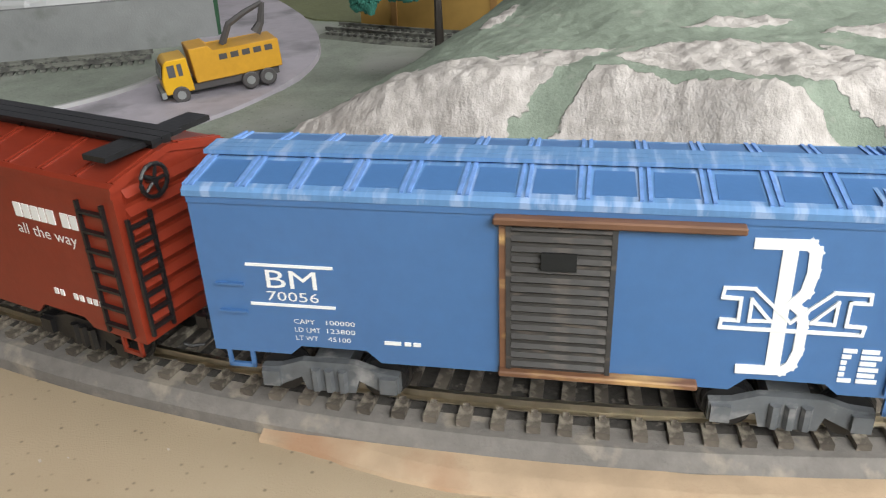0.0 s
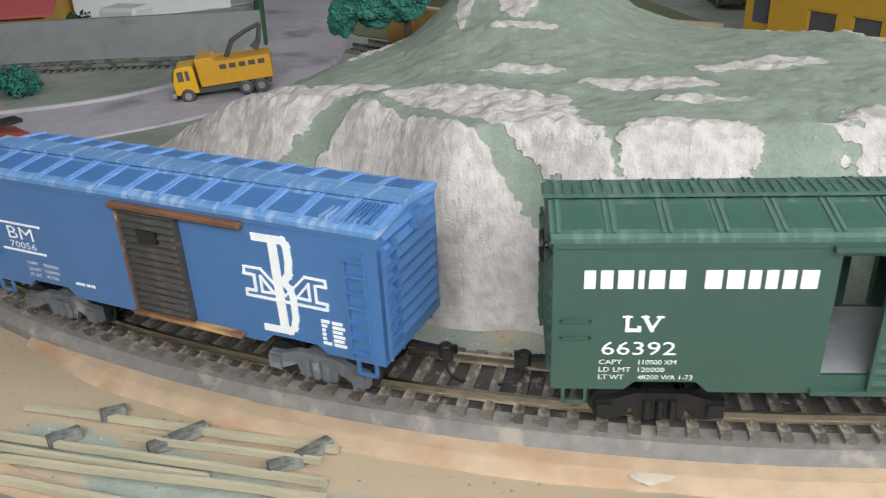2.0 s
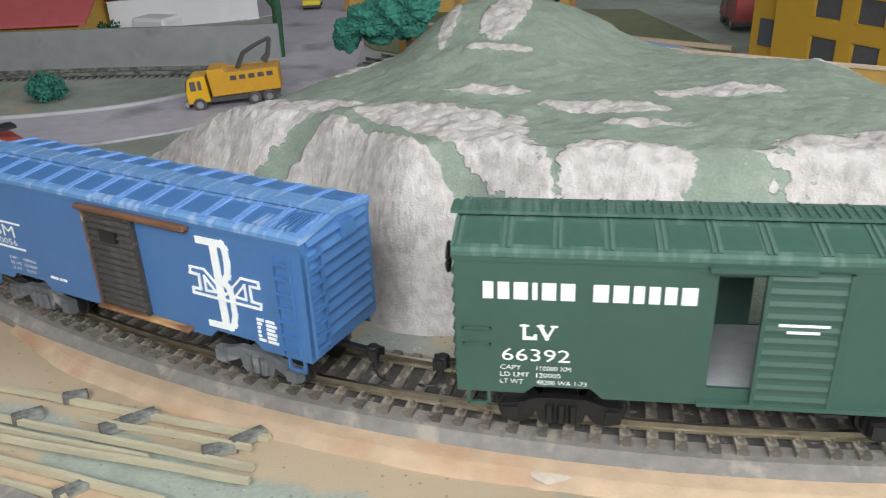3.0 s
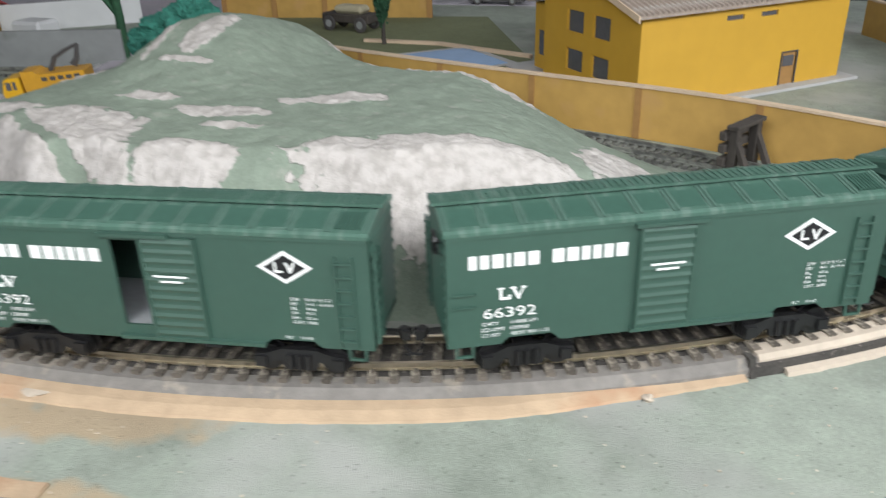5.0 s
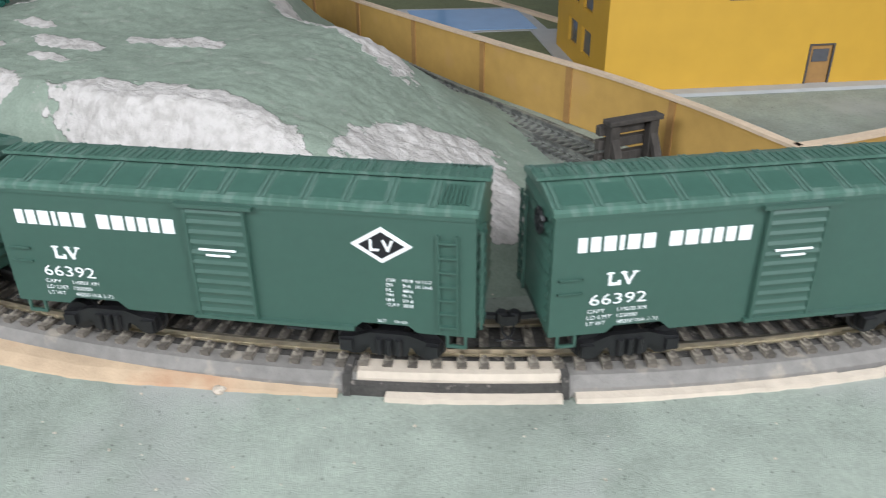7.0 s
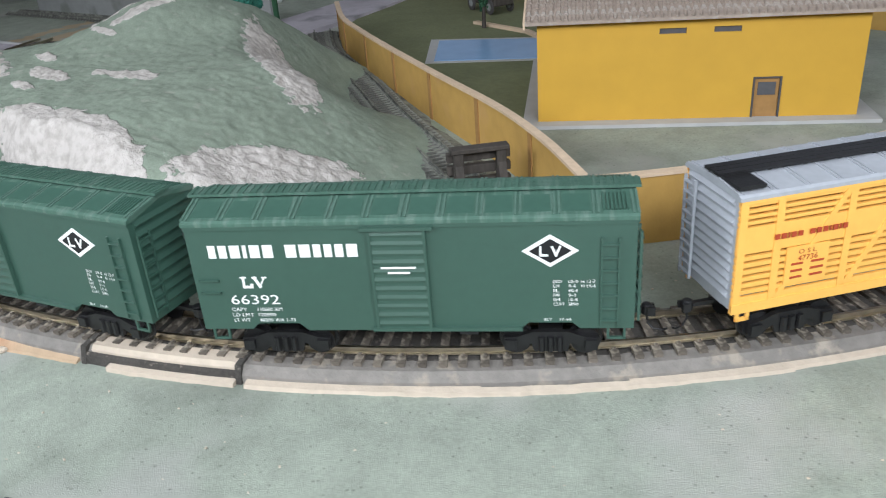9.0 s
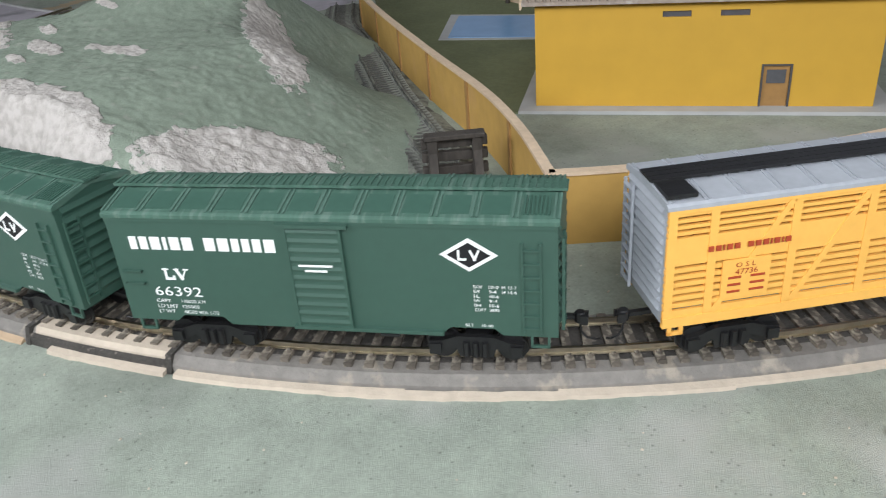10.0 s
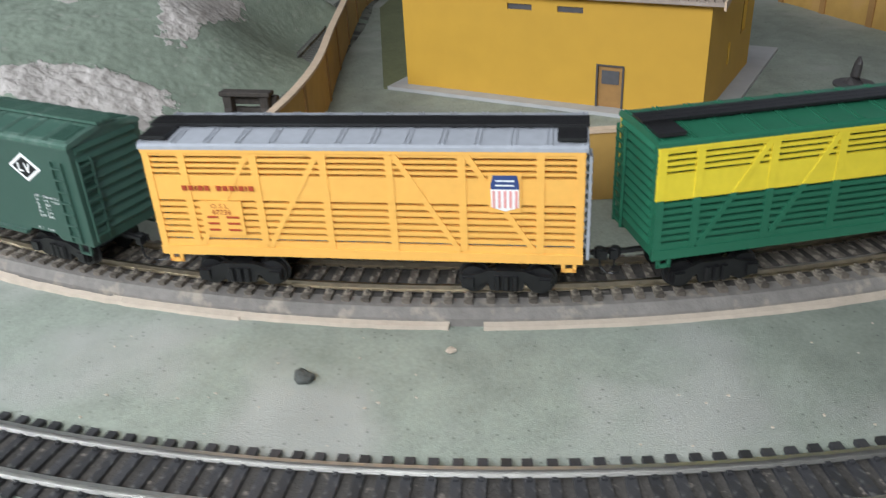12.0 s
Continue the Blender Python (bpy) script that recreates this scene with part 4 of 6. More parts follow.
def blue_boxcar(deg):
    L, zs, ze, zr = 0.1415, 0.0062, 0.0432, 0.0456
    car = thing("boxcar", car_pose(deg), "bright blue model boxcar with a black door and white emblem", "model boxcar", "freight cars of the train")
    off, y = -L / 2, -HW
    car_shell(car, L, zs, ze, zr, BLUE, {})
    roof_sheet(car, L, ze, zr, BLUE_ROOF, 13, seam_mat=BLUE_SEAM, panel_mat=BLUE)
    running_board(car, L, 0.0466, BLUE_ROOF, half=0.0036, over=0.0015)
    for e in (-1, 1):
        end_panel(car, L, zs, ze, zr, BLUE, e)
        ladder(car, ((0.009 if e < 0 else -0.0155), (0.0145 if e < 0 else -0.0095), zs + 0.002, ze - 0.004, e * L / 2 + e * 0.001, e), BLUE, 8, "y")
        coupler(car, e * L / 2, e, 0.0034, 0.0072)
        bogie(car, e * (L / 2 - 0.0235), GREY_TRUCK, RAIL_Z)
    boxes("brake_box", [(L / 2, L / 2 + 0.0022, 0.001, 0.006, ze - 0.006, ze - 0.0015)], BLUE, car)
    for k in range(8):
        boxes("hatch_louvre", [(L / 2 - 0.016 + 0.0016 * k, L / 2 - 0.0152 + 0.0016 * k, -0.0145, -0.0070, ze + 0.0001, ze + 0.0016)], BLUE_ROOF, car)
    rib_door(car, 0.0625, 0.0825, zs + 0.0015, 0.0394, L, DOOR_GREY, ribs=15, relief=0.0008)
    boxes("door_post", [(0.0612 + off, 0.0625 + off, y - 0.0012, y, zs, 0.0394)], RUST, car)
    boxes("door_window", [(0.0690 + off, 0.0755 + off, y - 0.0023, y, 0.0306, 0.0342)], BLACK, car)
    boxes("door_rail", [(0.0602 + off, 0.1040 + off, y - 0.0026, y, 0.0394, 0.0409)], RUST, car, "rusty brown door rail", bevel=0.0003)
    boxes("door_rail", [(0.0610 + off, 0.0990 + off, y - 0.0026, y, zs + 0.0001, zs + 0.0014)], RUST, car, "rusty brown door rail", bevel=0.0003)
    ladder(car, (0.1325 + off, 0.1380 + off, zs + 0.001, 0.0375, y, -1), BLUE, 7, "x")
    boxes("grab_iron", [(0.0030 + off, 0.0090 + off, y - 0.0008, y, z, z + 0.0005) for z in (0.0225, 0.0160)], BLUE, car)
    steps(car, L, zs, BLUE)
    yy = y - 0.00015
    bars("panel_line", [(0.0100 + off, 0.0282 + off, 0.0271, 0.0277)], WHITE, car, yy)
    bars("panel_line", [(0.0099 + off, 0.0279 + off, 0.0180, 0.0186)], WHITE, car, yy)
    writing("reporting_mark", "BM", 0.0140 + off, 0.0264, 0.0041, 0.0106, yy - 0.0001, WHITE, car)
    writing("number", "70056", 0.0137 + off, 0.0215, 0.0022, 0.0110, yy - 0.0001, WHITE, car)
    for k, (a, b) in enumerate((("CAPY", "100000"), ("LD LMT", "123800"), ("LT WT", "45100"))):
        writing("capacity_line", a, 0.0187 + off, 0.0152 - 0.0020 * k, 0.0011, (0.0045, 0.0055, 0.0048)[k], yy - 0.0001, WHITE, car)
        writing("capacity_line", b, 0.0256 + off, 0.0153 - 0.0020 * k, 0.0011, (0.0061, 0.0060, 0.0049)[k], yy - 0.0001, WHITE, car)
    bars("data_bars", [(a + off, b + off, 0.0104, 0.0112) for a, b in ((0.0376, 0.0410), (0.0418, 0.0431), (0.0436, 0.0451))], WHITE, car, yy)
    for k in range(6):
        z = 0.0158 - 0.0013 * k
        bars("data_bars", [(0.1238 + off, (0.1262, 0.1254, 0.1248, 0.1248, 0.1248, 0.1262)[k] + off, z, z + 0.0008), (0.1270 + off, (0.1300, 0.1306, 0.1298, 0.1304, 0.1300, 0.1306)[k] + off, z, z + 0.0008)], WHITE, car, yy)
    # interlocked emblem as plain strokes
    q = lambda pts: [(a + off, b) for a, b in pts]
    bm = bmesh.new()
    stroke(bm, q([(0.1068, 0.0371), (0.1150, 0.0372), (0.1160, 0.0360), (0.1162, 0.0318), (0.1156, 0.0278), (0.1138, 0.0254)]), 0.0021, yy)
    stroke(bm, q([(0.1119, 0.0366), (0.1120, 0.0260), (0.1122, 0.0112)]), 0.0026, yy)
    stroke(bm, q([(0.1140, 0.0252), (0.1156, 0.0237), (0.1161, 0.0212), (0.1161, 0.0154), (0.1153, 0.0122), (0.1138, 0.0109), (0.1066, 0.0107)]), 0.0019, yy)
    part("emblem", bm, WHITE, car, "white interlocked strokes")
    bm = bmesh.new()
    w, y2 = 0.0006, yy - 0.0001
    stroke(bm, q([(0.1017, 0.0261), (0.1019, 0.0280), (0.1071, 0.0281), (0.1139, 0.0215), (0.1204, 0.0281), (0.1264, 0.0281), (0.1265, 0.0263), (0.1233, 0.0263), (0.1233, 0.0215), (0.1264, 0.0214), (0.1262, 0.0198),
                  (0.1018, 0.0197), (0.1019, 0.0214), (0.1049, 0.0214), (0.1049, 0.0260), (0.1017, 0.0261)]), w, y2)
    stroke(bm, q([(0.1068, 0.0214), (0.1068, 0.0259), (0.1104, 0.0216), (0.1068, 0.0214)]), w, y2)
    stroke(bm, q([(0.1174, 0.0217), (0.1213, 0.0262), (0.1213, 0.0216), (0.1174, 0.0217)]), w, y2)
    part("emblem_outline", bm, WHITE, car)
    return car


blue_boxcar(-94.64)


def red_boxcar(deg):
    L, zs, ze, zr = 0.150, 0.0042, 0.0418, 0.0458
    car = thing("boxcar", car_pose(deg), "oxide red model boxcar with black ladders and running board", "model boxcar", "freight cars of the train")
    off, y = -L / 2, -HW
    car_shell(car, L, zs, ze, zr, RED, {})
    roof_sheet(car, L, ze, zr, RED, 14, ribs=False)
    running_board(car, L, 0.0480, BLACK, over=0.001, half=0.0045, label="black running board")
    boxes("roof_step", [(L / 2 - 0.0075, L / 2 - 0.001, -0.0150, 0.0150, 0.0464, 0.0476)], BLACK, car, "black end platform")
    for e in (-1, 1):
        end_panel(car, L, zs, ze, zr, RED, e, ribs=8)
        coupler(car, e * L / 2, e, 0.0030, 0.003)
        bogie(car, e * (L / 2 - 0.026), BLACK, RAIL_Z)
    ladder(car, (-0.0150, -0.0090, zs + 0.002, 0.0345, L / 2 + 0.001, 1), BLACK, 7, "y")
    brake_wheel(car, L / 2 + 0.0025, -0.0070, 0.0405, 1)
    ladder(car, (0.1390 + off, 0.1465 + off, zs + 0.001, 0.0375, y, -1), BLACK, 7, "x")
    rib_door(car, 0.062, 0.083, zs + 0.001, 0.0390, L, RED)
    steps(car, L, zs, RED)
    yy = y - 0.00015
    bars("name_bars", [(a + off, b + off, c, d) for a, b, c, d in word(0.1165, 0.1375, 0.0298, 0.0332, ((1, 1, 1, 0.8, 1), (1, 0.9)), 0.2, 0.6)], WHITE, car, yy)
    writing("slogan", "all the way", 0.1160 + off, 0.0284, 0.0036, 0.0195, yy - 0.0001, WHITE, car)
    bars("data_bars", [(a + off, a + 0.0012 + off, 0.0110, 0.0125) for a in (0.1225, 0.1245, 0.1290, 0.1310, 0.1335, 0.1355, 0.1375)], WHITE, car, yy)
    return car


red_boxcar(-110.8)


def stock_car(deg, L, upper, lower, ends, roofing, walkmat, label, split, shield):
    zs, ze, zr = 0.0088, 0.0482, 0.0503
    car = thing("stock_car", car_pose(deg), label, "model stock car", "freight cars of the train")
    off, y = -L / 2, -HW
    boxes("inner_box", [(-L / 2 + 0.001, L / 2 - 0.001, -HW + 0.0085, HW - 0.0085, zs + 0.001, ze - 0.0005)], ends if split else upper, car)
    rows = [0.0442, 0.0422, 0.0402, 0.0382, 0.0282, 0.0258, 0.0234, 0.0210, 0.0186, 0.0162, 0.0138]
    edges = [ze] + rows + [zs]
    for s in (-1, 1):
        for a, b in zip(edges, edges[1:]):
            g = 0.00048
            top, bot = a - (g if a != ze else 0), b + (g if b != zs else 0)
            f0, f1 = sorted((s * HW, s * (HW - 0.0010)))
            boxes("slat", [(-L / 2, L / 2, f0, f1, bot, top)], upper if (top + bot) / 2 > split else lower, car)
        f0, f1 = sorted((s * (HW + 0.0003), s * (HW - 0.0012)))
        d0, d1 = 0.425 * L, 0.575 * L
        for mat, za, zb in ((upper, max(split, zs), ze), (lower, zs, min(split, ze))):
            if zb - za < 0.001:
                continue
            for x in (0.0015, 0.095 * L, 0.265 * L, d0, d1, 0.735 * L, 0.905 * L, L - 0.0015):
                boxes("post", [(x + off - 0.0013, x + off + 0.0013, f0, f1, za, zb)], mat, car)
        for xa, xb in ((0.095, 0.265), (0.265, 0.425), (0.735, 0.575), (0.905, 0.735)):
            for mat, ta, tb in ((lower, 0.0, (min(max(split, zs), ze) - zs) / (ze - zs)), (upper, (min(max(split, zs), ze) - zs) / (ze - zs), 1.0)):
                if tb - ta < 0.02:
                    continue
                bm = bmesh.new()
                p = lambda t: (off + L * (xa + (xb - xa) * t), zs + (ze - zs) * t)
                (ax, az), (bx_, bz) = p(ta), p(tb)
                prism(bm, [(ax - 0.0011, az), (ax + 0.0011, az), (bx_ + 0.0011, bz), (bx_ - 0.0011, bz)], f0, f1)
                part("diagonal", bm, mat, car)
        f0, f1 = sorted((s * (HW + 0.0005), s * (HW - 0.0012)))
        boxes("side_sill", [(-L / 2, L / 2, f0, f1, zs - 0.0012, zs + 0.0022)], lower, car)
        boxes("top_rail", [(-L / 2, L / 2, f0, f1, ze - 0.0024, ze)], upper, car)
        f0, f1 = sorted((s * HW, s * (HW - 0.0008)))
        for e in (-1, 1):
            x = e * (L / 2 - 0.0045)
            boxes("step", [(x - 0.0025, x - 0.0012, f0, f1, zs - 0.0045, zs), (x + 0.0012, x + 0.0025, f0, f1, zs - 0.0045, zs), (x - 0.0025, x + 0.0025, f0, f1, zs - 0.0045, zs - 0.0032)], lower, car)
    roof_sheet(car, L, ze, zr, roofing, 13, ribs=False)
    running_board(car, L, 0.0518, walkmat, over=0.001, half=0.0045, label="dark running board")
    boxes("roof_step", [(L / 2 - 0.009, L / 2, -0.0148, -0.004, 0.0498, 0.0510)], walkmat, car)
    boxes("roof_step", [(-L / 2, -L / 2 + 0.009, -0.0148, -0.004, 0.0498, 0.0510)], walkmat, car)
    for e in (-1, 1):
        end_panel(car, L, zs, ze, zr, ends, e, ribs=11)
        ladder(car, ((0.008 if e < 0 else -0.0150), (0.0145 if e < 0 else -0.0085), zs, ze - 0.003, e * L / 2 + e * 0.001, e), ends, 10, "y")
        coupler(car, e * L / 2, e, 0.0036, 0.0042)
        bogie(car, e * (L / 2 - 0.0255), BLACK, RAIL_Z)
    boxes("underframe", [(-L / 2 + 0.003, L / 2 - 0.003, -0.006, 0.006, zs - 0.0035, zs + 0.001)], ends, car)
    yy = y - 0.00075
    if shield:
        boxes("sign_board", [(0.0175 + off, 0.0325 + off, y - 0.0006, y, 0.0155, 0.0285)], upper, car)
        boxes("sign_board", [(0.1165 + off, 0.1270 + off, y - 0.0006, y, 0.0262, 0.0400)], upper, car)
        bars("name_bars", [(a + off, b + off, c, d) for a, b, c, d in word(0.0125, 0.0385, 0.0325, 0.0342, ((1, 1, 0.5, 1, 1), (1, 1, 1, 0.5, 1, 0.5, 1)), 0.3, 0.8)], RED_INK, car, yy)
        writing("reporting_mark", "O S L", 0.0215 + off, 0.0276, 0.0016, 0.0062, yy - 0.0001, RED_INK, car)
        writing("reporting_mark", "47736", 0.0215 + off, 0.0254, 0.0019, 0.0070, yy - 0.0001, RED_INK, car)
        bars("data_bars", [(a + off, b + off, z, z + 0.0007) for z in (0.0222, 0.0198, 0.0174) for a, b in ((0.0195, 0.0235), (0.0265, 0.0310))], RED_INK, car, yy)
        cx = 0.1218 + off
        bm = bmesh.new()
        prism(bm, [(cx - 0.0038, 0.0392), (cx + 0.0038, 0.0392), (cx + 0.0045, 0.0362), (cx + 0.0045, 0.0345), (cx - 0.0045, 0.0345), (cx - 0.0045, 0.0362)], yy - 0.0002, y)
        sh = part("shield", bm, NAVY, car, "blue and striped shield badge")
        boxes("badge_line", [(cx - 0.003, cx + 0.003, yy - 0.0003, yy - 0.0001, 0.0356, 0.0361), (cx - 0.003, cx + 0.003, yy - 0.0003, yy - 0.0001, 0.0372, 0.0377)], WHITE, sh)
        bm = bmesh.new()
        prism(bm, [(cx - 0.0045, 0.0345), (cx + 0.0045, 0.0345), (cx + 0.0044, 0.0282), (cx, 0.0268), (cx - 0.0044, 0.0282)], yy - 0.0002, y)
        part("badge_field", bm, WHITE, sh)
        boxes("badge_stripe", [(cx - 0.0040 + 0.0018 * k, cx - 0.0031 + 0.0018 * k, yy - 0.0003, yy - 0.0001, 0.0280, 0.0340) for k in range(5)], PINK, sh)
    return car


stock_car(-26.2, 0.147, ORANGE, ORANGE, SILVER, SILVER, BLACK, "yellow slatted model stock car with grey roof and ends", 0.0, True)
stock_car(-9.45, 0.147, LEMON, KELLY, KELLY, KELLY, BLACK, "green and yellow slatted model stock car with green roof", 0.0290, False)

# ---- fence, hall and yard ----
def wall_run(name, pts, z0, z1, thick, mat, label, category, cap=None, posts=None, post_mat=None):
    th = thing(name, Matrix(), label, category)
    bm = bmesh.new()
    sweep(bm, pts, [(-thick / 2, z0), (-thick / 2, z1), (thick / 2, z1), (thick / 2, z0)])
    part("wall", bm, mat, th)
    if cap:
        bm = bmesh.new()
        sweep(bm, pts, [(-thick * 0.9, z1), (-thick * 0.9, z1 + 0.0016), (thick * 0.9, z1 + 0.0016), (thick * 0.9, z1)])
        part("capping", bm, cap, th)
    for i in posts or ():
        p, q = Vector(pts[i][:2]), Vector(pts[min(i + 1, len(pts) - 1)][:2])
        d = q - p if (q - p).length else Vector((1, 0))
        bm = bmesh.new()
        bx(bm, -0.0022, 0.0022, -thick / 2 - 0.0008, thick / 2 + 0.0008, z0, z1 - 0.0004, pose(p.x, p.y, 0, 0, 0, math.degrees(math.atan2(d.y, d.x))))
        part("post", bm, post_mat or mat, th)
    return th


POST = material("brown_ochre_post", (0.34, 0.185, 0.06), 0.75, vary=0.15)
side_fence = [(p.x, p.y) for p in spline([(-0.06, 0.585), (0.02, 0.545), (0.08, 0.525), (0.157, 0.503), (0.26, 0.476), (0.345, 0.455), (0.405, 0.434), (0.459, 0.409)], 60)]
wall_run("compound_fence", side_fence, GZ, 0.0145, 0.0026, FENCE, "ochre compound wall with a pale worn capping", "fence", CAP, range(3, 60, 8), POST)
front_fence = [on_arc(a, R - 0.083)[:2] for a in np.linspace(-36.0, 20, 50)]
wall_run("compound_fence", front_fence, GZ, 0.0145, 0.0026, FENCE, "ochre compound wall beside the train track", "fence", CAP, (7, 19, 31, 43), POST)

HALL_AT = pose(0.312, 0.5165, GZ, 0, 0, 45.0)


def hall():
    W, D, H, A = 0.194, 0.122, 0.066, 0.084
    th = thing("yellow_hall", HALL_AT, "golden yellow model hall with a grey tiled gable roof", "building")
    t = 0.003
    def wall_with_holes(name, u1, holes, put, top=None):
        """A wall of length u1 with rectangular holes (u0, u1, z0, z1), cut as strips."""
        bm = bmesh.new()
        us = sorted({0, u1, *[h[0] for h in holes], *[h[1] for h in holes]})
        for a, b in zip(us, us[1:]):
            zz = [0]
            for h in sorted((h for h in holes if h[0] <= a and h[1] >= b), key=lambda h: h[2]):
                zz += [h[2], h[3]]
            zz.append(H)
            for c, d in zip(zz[::2], zz[1::2]):
                put(bm, a, b, c, d)
        if top:
            top(bm)
        bmesh.ops.remove_doubles(bm, verts=bm.verts, dist=0.00001)
        return part(name, bm, HALL, th)
    slits = [(0.074, 0.090, 0.0555, 0.0590), (0.106, 0.122, 0.0555, 0.0590)]
    door = (0.1325, 0.1470, 0.001, 0.0265)
    wall_with_holes("front_wall", W, slits + [door], lambda bm, a, b, c, d: bx(bm, a, b, 0, t, c, d))
    win = [(0.034, 0.056, 0.042, 0.060), (0.067, 0.090, 0.042, 0.060), (0.034, 0.056, 0.013, 0.031), (0.067, 0.090, 0.013, 0.031)]
    gable = lambda x0, x1: (lambda bm: prism(bm, [(0.0, H), (D / 2, A), (D, H)], x0, x1, "x"))
    wall_with_holes("gable_wall", D, win, lambda bm, a, b, c, d: bx(bm, 0, t, max(a, t), min(b, D - t), c, d), gable(0, t))
    sidewin = [(0.052, 0.058, 0.018, 0.032), (0.085, 0.098, 0.03, 0.05)]
    wall_with_holes("gable_wall", D, sidewin, lambda bm, a, b, c, d: bx(bm, W - t, W, max(a, t), min(b, D - t), c, d), gable(W - t, W))
    boxes("back_wall", [(0, W, D - t, D, 0, H)], HALL, th)
    for a, b, c, d in win:
        w = boxes("window", [(0.0018, 0.0026, a, b, c, d)], GLASS, th, "grey glazed window")
        boxes("window_frame", [(0.0004, 0.0018, a, b, c, c + 0.001), (0.0004, 0.0018, a, b, d - 0.001, d), (0.0004, 0.0018, a, a + 0.001, c, d), (0.0004, 0.0018, b - 0.001, b, c, d)], HALL, w)
    for a, b, c, d in sidewin:
        boxes("window", [(W - 0.0026, W - 0.0018, a, b, c, d)], GLASS, th)
    for a, b, c, d in slits:
        boxes("window", [(a, b, 0.0014, 0.0022, c, d)], GLASS, th)
    dr = boxes("door", [(door[0], door[1], 0.0008, 0.0018, door[2], door[3])], POST, th, "dull brown door with a glazed pane")
    boxes("door_frame", [(door[0] - 0.0012, door[0], -0.0006, 0.0012, 0, door[3] + 0.001), (door[1], door[1] + 0.0012, -0.0006, 0.0012, 0, door[3] + 0.001), (door[0], door[1], -0.0006, 0.0012, door[3], door[3] + 0.001)], TOY_GREY, dr)
    boxes("pane", [(door[0] + 0.002, door[1] - 0.002, 0.0004, 0.0008, 0.016, 0.024)], GLASS, dr)
    over = 0.007
    for s in (0, 1):
        bm = bmesh.new()
        e0 = (-over, H - over * (A - H) / (D / 2) + 0.001) if s == 0 else (D + over, H - over * (A - H) / (D / 2) + 0.001)
        ridge = (D / 2, A + 0.001)
        prism(bm, [e0, ridge, (ridge[0], ridge[1] + 0.002), (e0[0], e0[1] + 0.002)], -over, W + over, "x")
        rf = part("roof", bm, TILE, th, "grey corrugated tile roof")
        n = 46
        bm = bmesh.new()
        k = 9
        for i in range(k):
            f0, f1 = i / k, (i + 1) / k
            p0, p1 = [(0, e0[0] + (ridge[0] - e0[0]) * f, e0[1] + (ridge[1] - e0[1]) * f + 0.002) for f in (f0, f1)]
            tube(bm, [p0, p1], [0.0018, 0.0012], 6)
        row = mesh_of("corrugation", bm, TILE)
        for i in range(n):
            piece("corrugation", row, rf, (-over + (W + 2 * over) * (i + 0.5) / n, 0, 0.0002 * math.sin(i * 2.3)))
    boxes("ridge_cap", [(-over, W + over, D / 2 - 0.003, D / 2 + 0.003, A + 0.002, A + 0.0056)], TILE, th, bevel=0.0012)
    for x in (-over - 0.0012, W + over):
        bm = bmesh.new()
        sl = (A - H) / (D / 2)
        prism(bm, [(-over, H - over * sl - 0.001), (D / 2, A - 0.001), (D + over, H - over * sl - 0.001), (D + over, H - over * sl + 0.0035), (D / 2, A + 0.0035), (-over, H - over * sl + 0.0035)], x, x + 0.0012, "x")
        part("barge_board", bm, CAP, th)
    boxes("plinth", [(-0.010, W + 0.012, -0.010, 0.170, 0, 0.0022)], PAVE, th, "pale grey pavement round the hall")
    # lower wing behind
    boxes("wing", [(0.010, 0.10, D + 0.001, D + 0.030, 0.0022, 0.056)], HALL, th)
    boxes("window", [(0.0092, 0.010, D + 0.008, D + 0.022, 0.014, 0.034)], GLASS, th)
    bm = bmesh.new()
    prism(bm, [(D + 0.0005, 0.0605), (D + 0.034, 0.0555), (D + 0.034, 0.0575), (D + 0.0005, 0.0625)], 0.004, 0.104, "x")
    part("wing_roof", bm, TILE, th)
    return th


hall()
bm = bmesh.new()
prism(bm, [(0.118, 0.565), (0.196, 0.640), (0.130, 0.700), (0.045, 0.625)], GZ, GZ + 0.0016, "z")
pool = thing("swimming_pool", Matrix(), "light blue model swimming pool with a pale rim", "pool")
part("rim", bm, PAVE, pool)
bm = bmesh.new()
prism(bm, [(0.119, 0.574), (0.186, 0.638), (0.130, 0.690), (0.057, 0.626)], GZ + 0.0016, GZ + 0.0021, "z")
part("water_surface", bm, WATER, pool)
bm = bmesh.new()
prism(bm, [(0.05, 0.55), (0.31, 0.50), (0.33, 0.53), (0.20, 0.66), (0.10, 0.86), (-0.25, 0.80), (-0.10, 0.62)], GZ, GZ + 0.0012, "z")
tagged(part("lawn", bm, LAWN), "olive green flocked lawn", "lawn", kind="structure")
bm = bmesh.new()
sweep(bm, [(0.02, 0.70), (0.10, 0.70), (0.20, 0.665)], [(-0.003, GZ), (-0.003, GZ + 0.004), (0.003, GZ + 0.004), (0.003, GZ)])
tagged(part("kerb", bm, CAP), "pale kerb across the lawn", "kerb", kind="structure")


